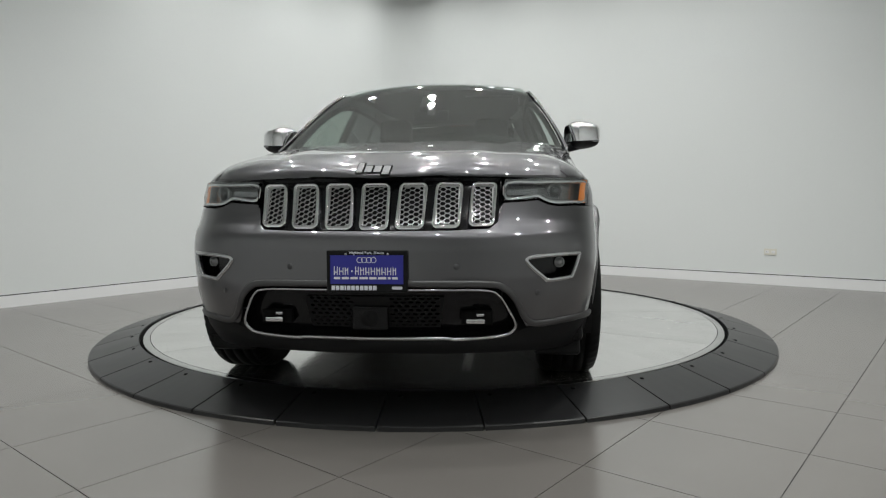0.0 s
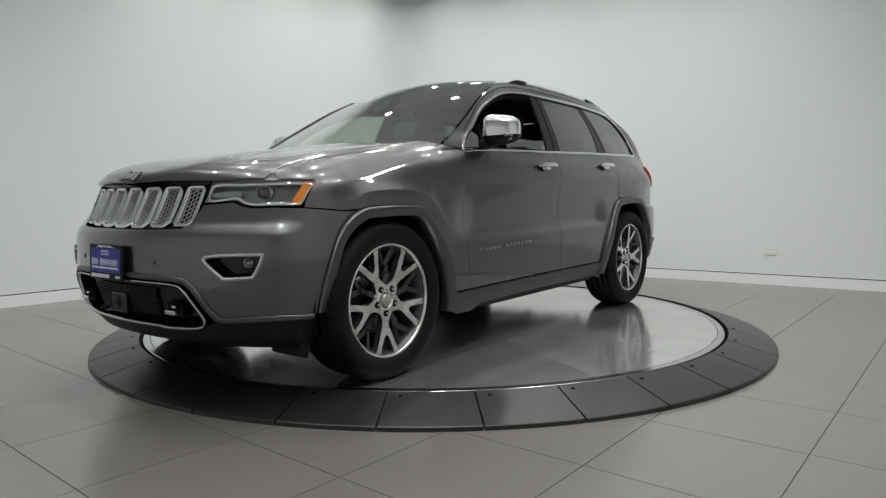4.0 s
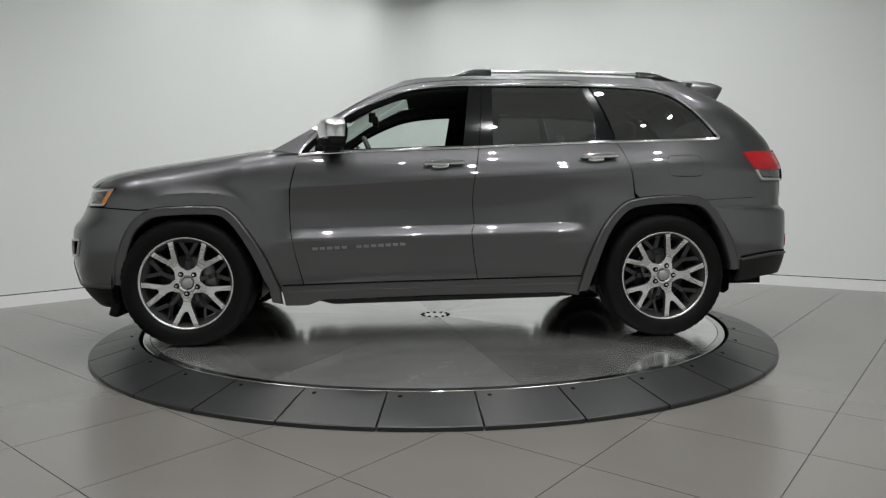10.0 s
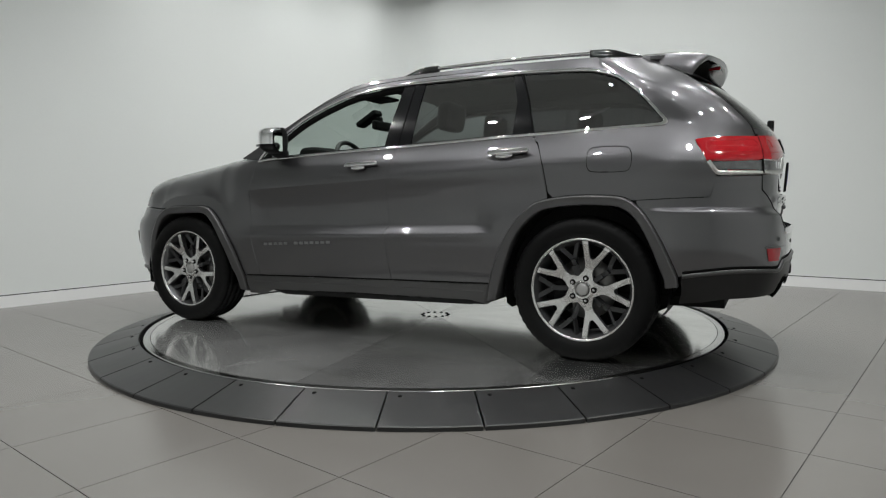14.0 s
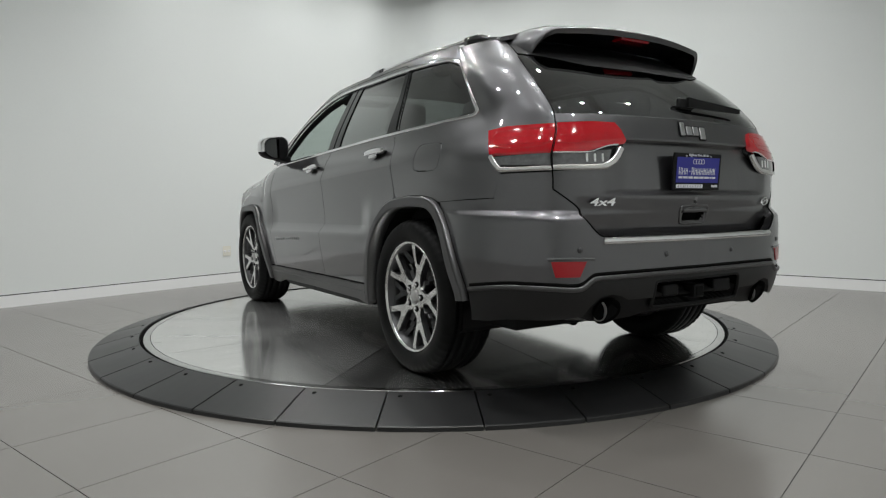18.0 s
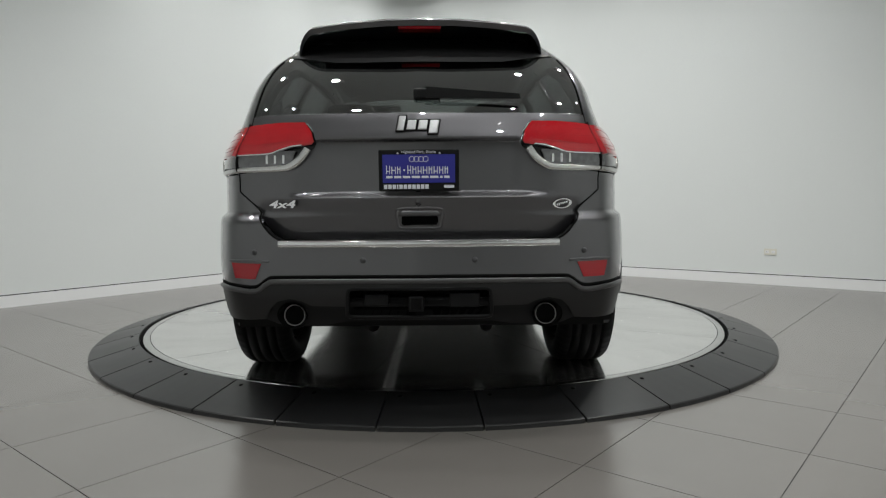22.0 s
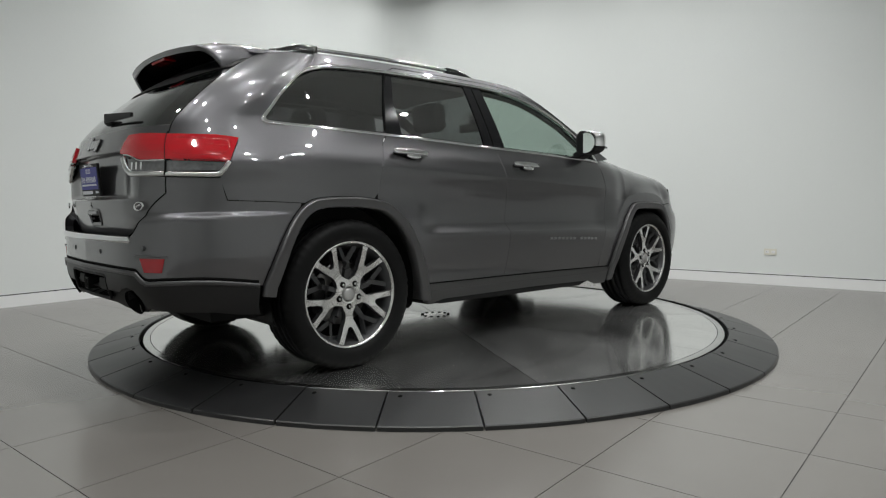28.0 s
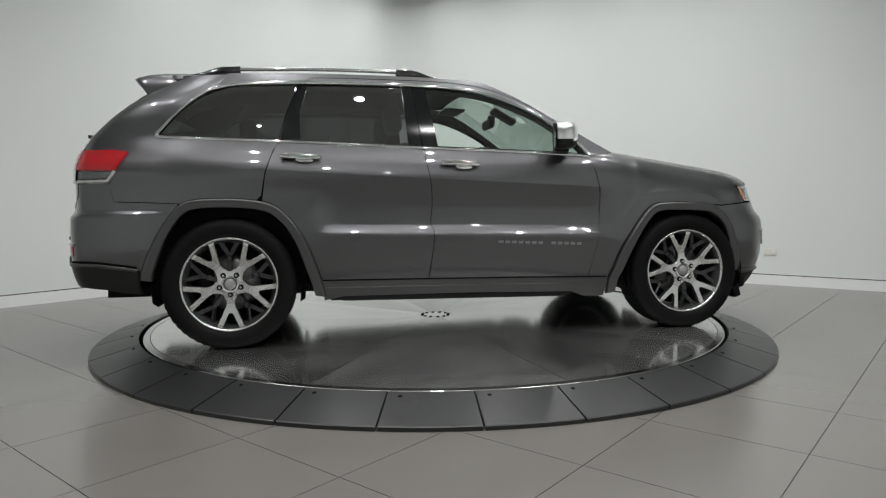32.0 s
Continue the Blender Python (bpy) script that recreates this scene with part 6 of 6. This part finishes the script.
sw = from_arrays("steering_wheel", vv, ff, LEATHER, cabin)
sw.location, sw.rotation_euler = (0.345, 0.38, 1.115), (0, 0.42, 0)
part("steering_hub", boxed(0.0, 0.05, -0.16, 0.16, -0.06, 0.05, bevel=0.02), CABIN, sw)
rm = part("rear_view_mirror", boxed(-0.02, 0.02, -0.12, 0.12, -0.035, 0.035, bevel=0.015), CABIN, cabin)
rm.location = (0.35, 0.0, 1.435)
part("mirror_stem", boxed(0.0, 0.05, -0.02, 0.02, 0.0, 0.07, bevel=0.008), CABIN, rm)
part("sensor_housing", boxed(-0.10, 0.10, -0.055, 0.055, -0.030, 0.012, m=Matrix.Translation((0.47, 0, 1.503)) @ pose(0, 0, 0, 0, 29, 0), bevel=0.012), CABIN, cabin)
part("instrument_hood", boxed(0.56, 0.74, 0.22, 0.54, 1.08, 1.255, bevel=0.05, seg=3), CABIN, cabin)
part("sun_visor", boxed(-0.02, 0.14, 0.22, 0.55, 1.572, 1.590, m=pose(0, 0, 0, 0, 3, 0), bevel=0.006), CABIN, cabin)
# scuttle, wipers, inside corners of the windscreen
scut = [(1.115, 0.0), (1.09, 0.3), (1.02, 0.6), (0.96, 0.69), (0.86, 0.75), (0.80, 0.75), (0.80, 0.0)]
part_sc = sheet(lambda x, y: np.stack([x, y, 1.150 - 0.02 * (np.abs(y) / 0.7) ** 2 + 0 * x], -1), scut + [(x, -y) for x, y in scut[::-1][1:-1]], step=0.06, thick=0.03)
fix("scuttle", part_sc, BLACK)
for y0, y1, z1 in ((0.58, -0.05, 0.02), (-0.05, -0.62, 0.015)):
    bm = bmesh.new()
    a, b = Vector((1.03 - 0.10 * (y0 / 0.6) ** 2, y0, 1.165)), Vector((1.08 - 0.2 * abs(y1), y1, 1.175))
    d = b - a
    box(bm, 0, d.length, -0.010, 0.010, -0.006, 0.010, m=Matrix.Translation(a) @ d.to_track_quat("X", "Z").to_matrix().to_4x4())
    part("windscreen_wiper", bm, BLACK, car).location = ORIGIN

for a0, z0, w, hgt in ((0.80, 1.612, 0.055, 0.016), (0.62, 1.622, 0.03, 0.012)):
    st = [(a0 - w, z0), (a0 + w, z0), (a0 + w, z0 + hgt), (a0 - w, z0 + hgt)]
    fix("windscreen_sticker", sheet(WS, st, step=0.03, thick=0.0, off=0.001), INK, label="small white windscreen sticker")
for y, z in ((0.33, 0.602), (0.642, 0.492)):
    for sd in (1, -1):
        p = S(np.array([uf(y, z)]), np.array([z]))[0]
        vv, ff = lathe([(0.0, 0.003), (0.010, 0.003), (0.012, 0.0)], 14, "X")
        o = from_arrays("park_sensor", vv, ff, GUN, car)
        o.location = ORIGIN + Vector((p[0], sd * p[1], p[2]))
        o.rotation_euler = (0, 0, sd * (0.1 if y < 0.5 else 0.75))


# ---- small fixtures of the room ----
def outlet(a, b, z, along, out, wide, tall, label):
    t = tagged(new("wall_outlet"), label, "wall outlet")
    m = Matrix((along, Vector((0, 0, 1)), out)).transposed().to_4x4()
    m.translation = room(a, b, z)
    t.matrix_world = m
    part("cover_plate", boxed(-wide / 2, wide / 2, -tall / 2, tall / 2, 0.0, 0.007, bevel=0.002), WHITE_PLASTIC, t)
    for s in (-1, 1):
        sock = part("socket", boxed(-0.017, 0.017, -0.014, 0.014, 0.0, 0.0025, m=Matrix.Translation((s * wide * 0.24, 0, 0.007))), TRIM, t)
        for q in (-0.006, 0.006):
            part("slot", boxed(-0.0012, 0.0012, -0.005, 0.005, 0, 0.0006, m=Matrix.Translation((s * wide * 0.24 + q, 0, 0.0096))), DARK, sock)
    return t


outlet(FAR(1.42), 1.42, 0.36, -(BX + AX * SKEW).normalized(), -back, 0.125, 0.07, "small ivory double wall outlet on the white wall")
outlet(0.55, B0, 0.375, AX, BX, 0.105, 0.115, "white square wall outlet on the white wall")

spot = tagged(new("ceiling_spotlight"), "round ceiling spotlight with a glowing lens", "spotlight", group="ceiling spotlights")
vv, ff = lathe([(0.0, 0.0), (0.058, 0.0), (0.068, -0.01), (0.068, -0.2), (0.062, -0.2), (0.060, -0.04), (0.0, -0.04)], 24)
from_arrays("housing", vv, ff, TRIM, spot, smooth=False)
part("stem", boxed(-0.012, 0.012, -0.012, 0.012, 0.0, 0.13), TRIM, spot)
vv, ff = lathe([(0.0, -0.06), (0.059, -0.06)], 20)
from_arrays("lens", vv, ff, LAMP_GLOW, spot, smooth=False)
for i, (a, b) in enumerate(SPOTS):
    m = Matrix.Translation(room(a, b, CEILING - 0.13))
    if i:
        copy_thing(spot, m)
    else:
        spot.matrix_world = m

# ---- floor tiles ----
TS, JOINT = 0.6015, 0.0036
bm = box(bmesh.new(), JOINT / 2, TS - JOINT / 2, JOINT / 2, TS - JOINT / 2, -0.012, 0.0)
tile_mesh = bpy.data.meshes.new("tile")
bm.to_mesh(tile_mesh)
bm.free()
tile_mesh.materials.append(TILE)
near, rest = [], []
for i in range(-12, 8):
    for j in range(-8, 13):
        a, b = 0.09 + TS * i, 0.315 + TS * j
        if a < A0 - 0.6 or a > FAR(b) + 0.1 or b < B0 - TS or b > B1:
            continue
        c = room(a + TS / 2, b + TS / 2)
        near.append(((c - Vector((EYE[0], EYE[1] + 3.5, 0))).length, a, b))
near.sort()
spin = Matrix((AX, BX, Vector((0, 0, -1)))).transposed().to_4x4()
for k, (d, a, b) in enumerate(near[:280]):
    t = new("tile", tile_mesh)
    t.parent = floor
    t.matrix_world = Matrix.Translation(room(a, b)) @ Matrix.Rotation(radians(GRID - 90), 4, "Z")
bm = bmesh.new()
for d, a, b in near[280:]:
    box(bm, JOINT / 2, TS - JOINT / 2, JOINT / 2, TS - JOINT / 2, -0.012, 0.0, m=Matrix.Translation(room(a, b)) @ Matrix.Rotation(radians(GRID - 90), 4, "Z"))
tagged(part("tiles", bm, TILE, floor), kind="stuff")


# ---- motion ----
def motions():
    turns = [-95.98, -112.1, -128.09, -144.04, -159.8, -175.5, -191.23, -207.0, -222.79, -238.5, -254.2, -269.82, -285.46, -301.2, -317.08, -332.9, -348.72]
    rows = [(2.0 * i, pose(0, 0, 0, 0, 0, a)) for i, a in enumerate(turns)]
    walk(car, [(t, Matrix.Translation((0, 0, DISC)) @ m) for t, m in rows])
    walk(disc, rows)


motions()
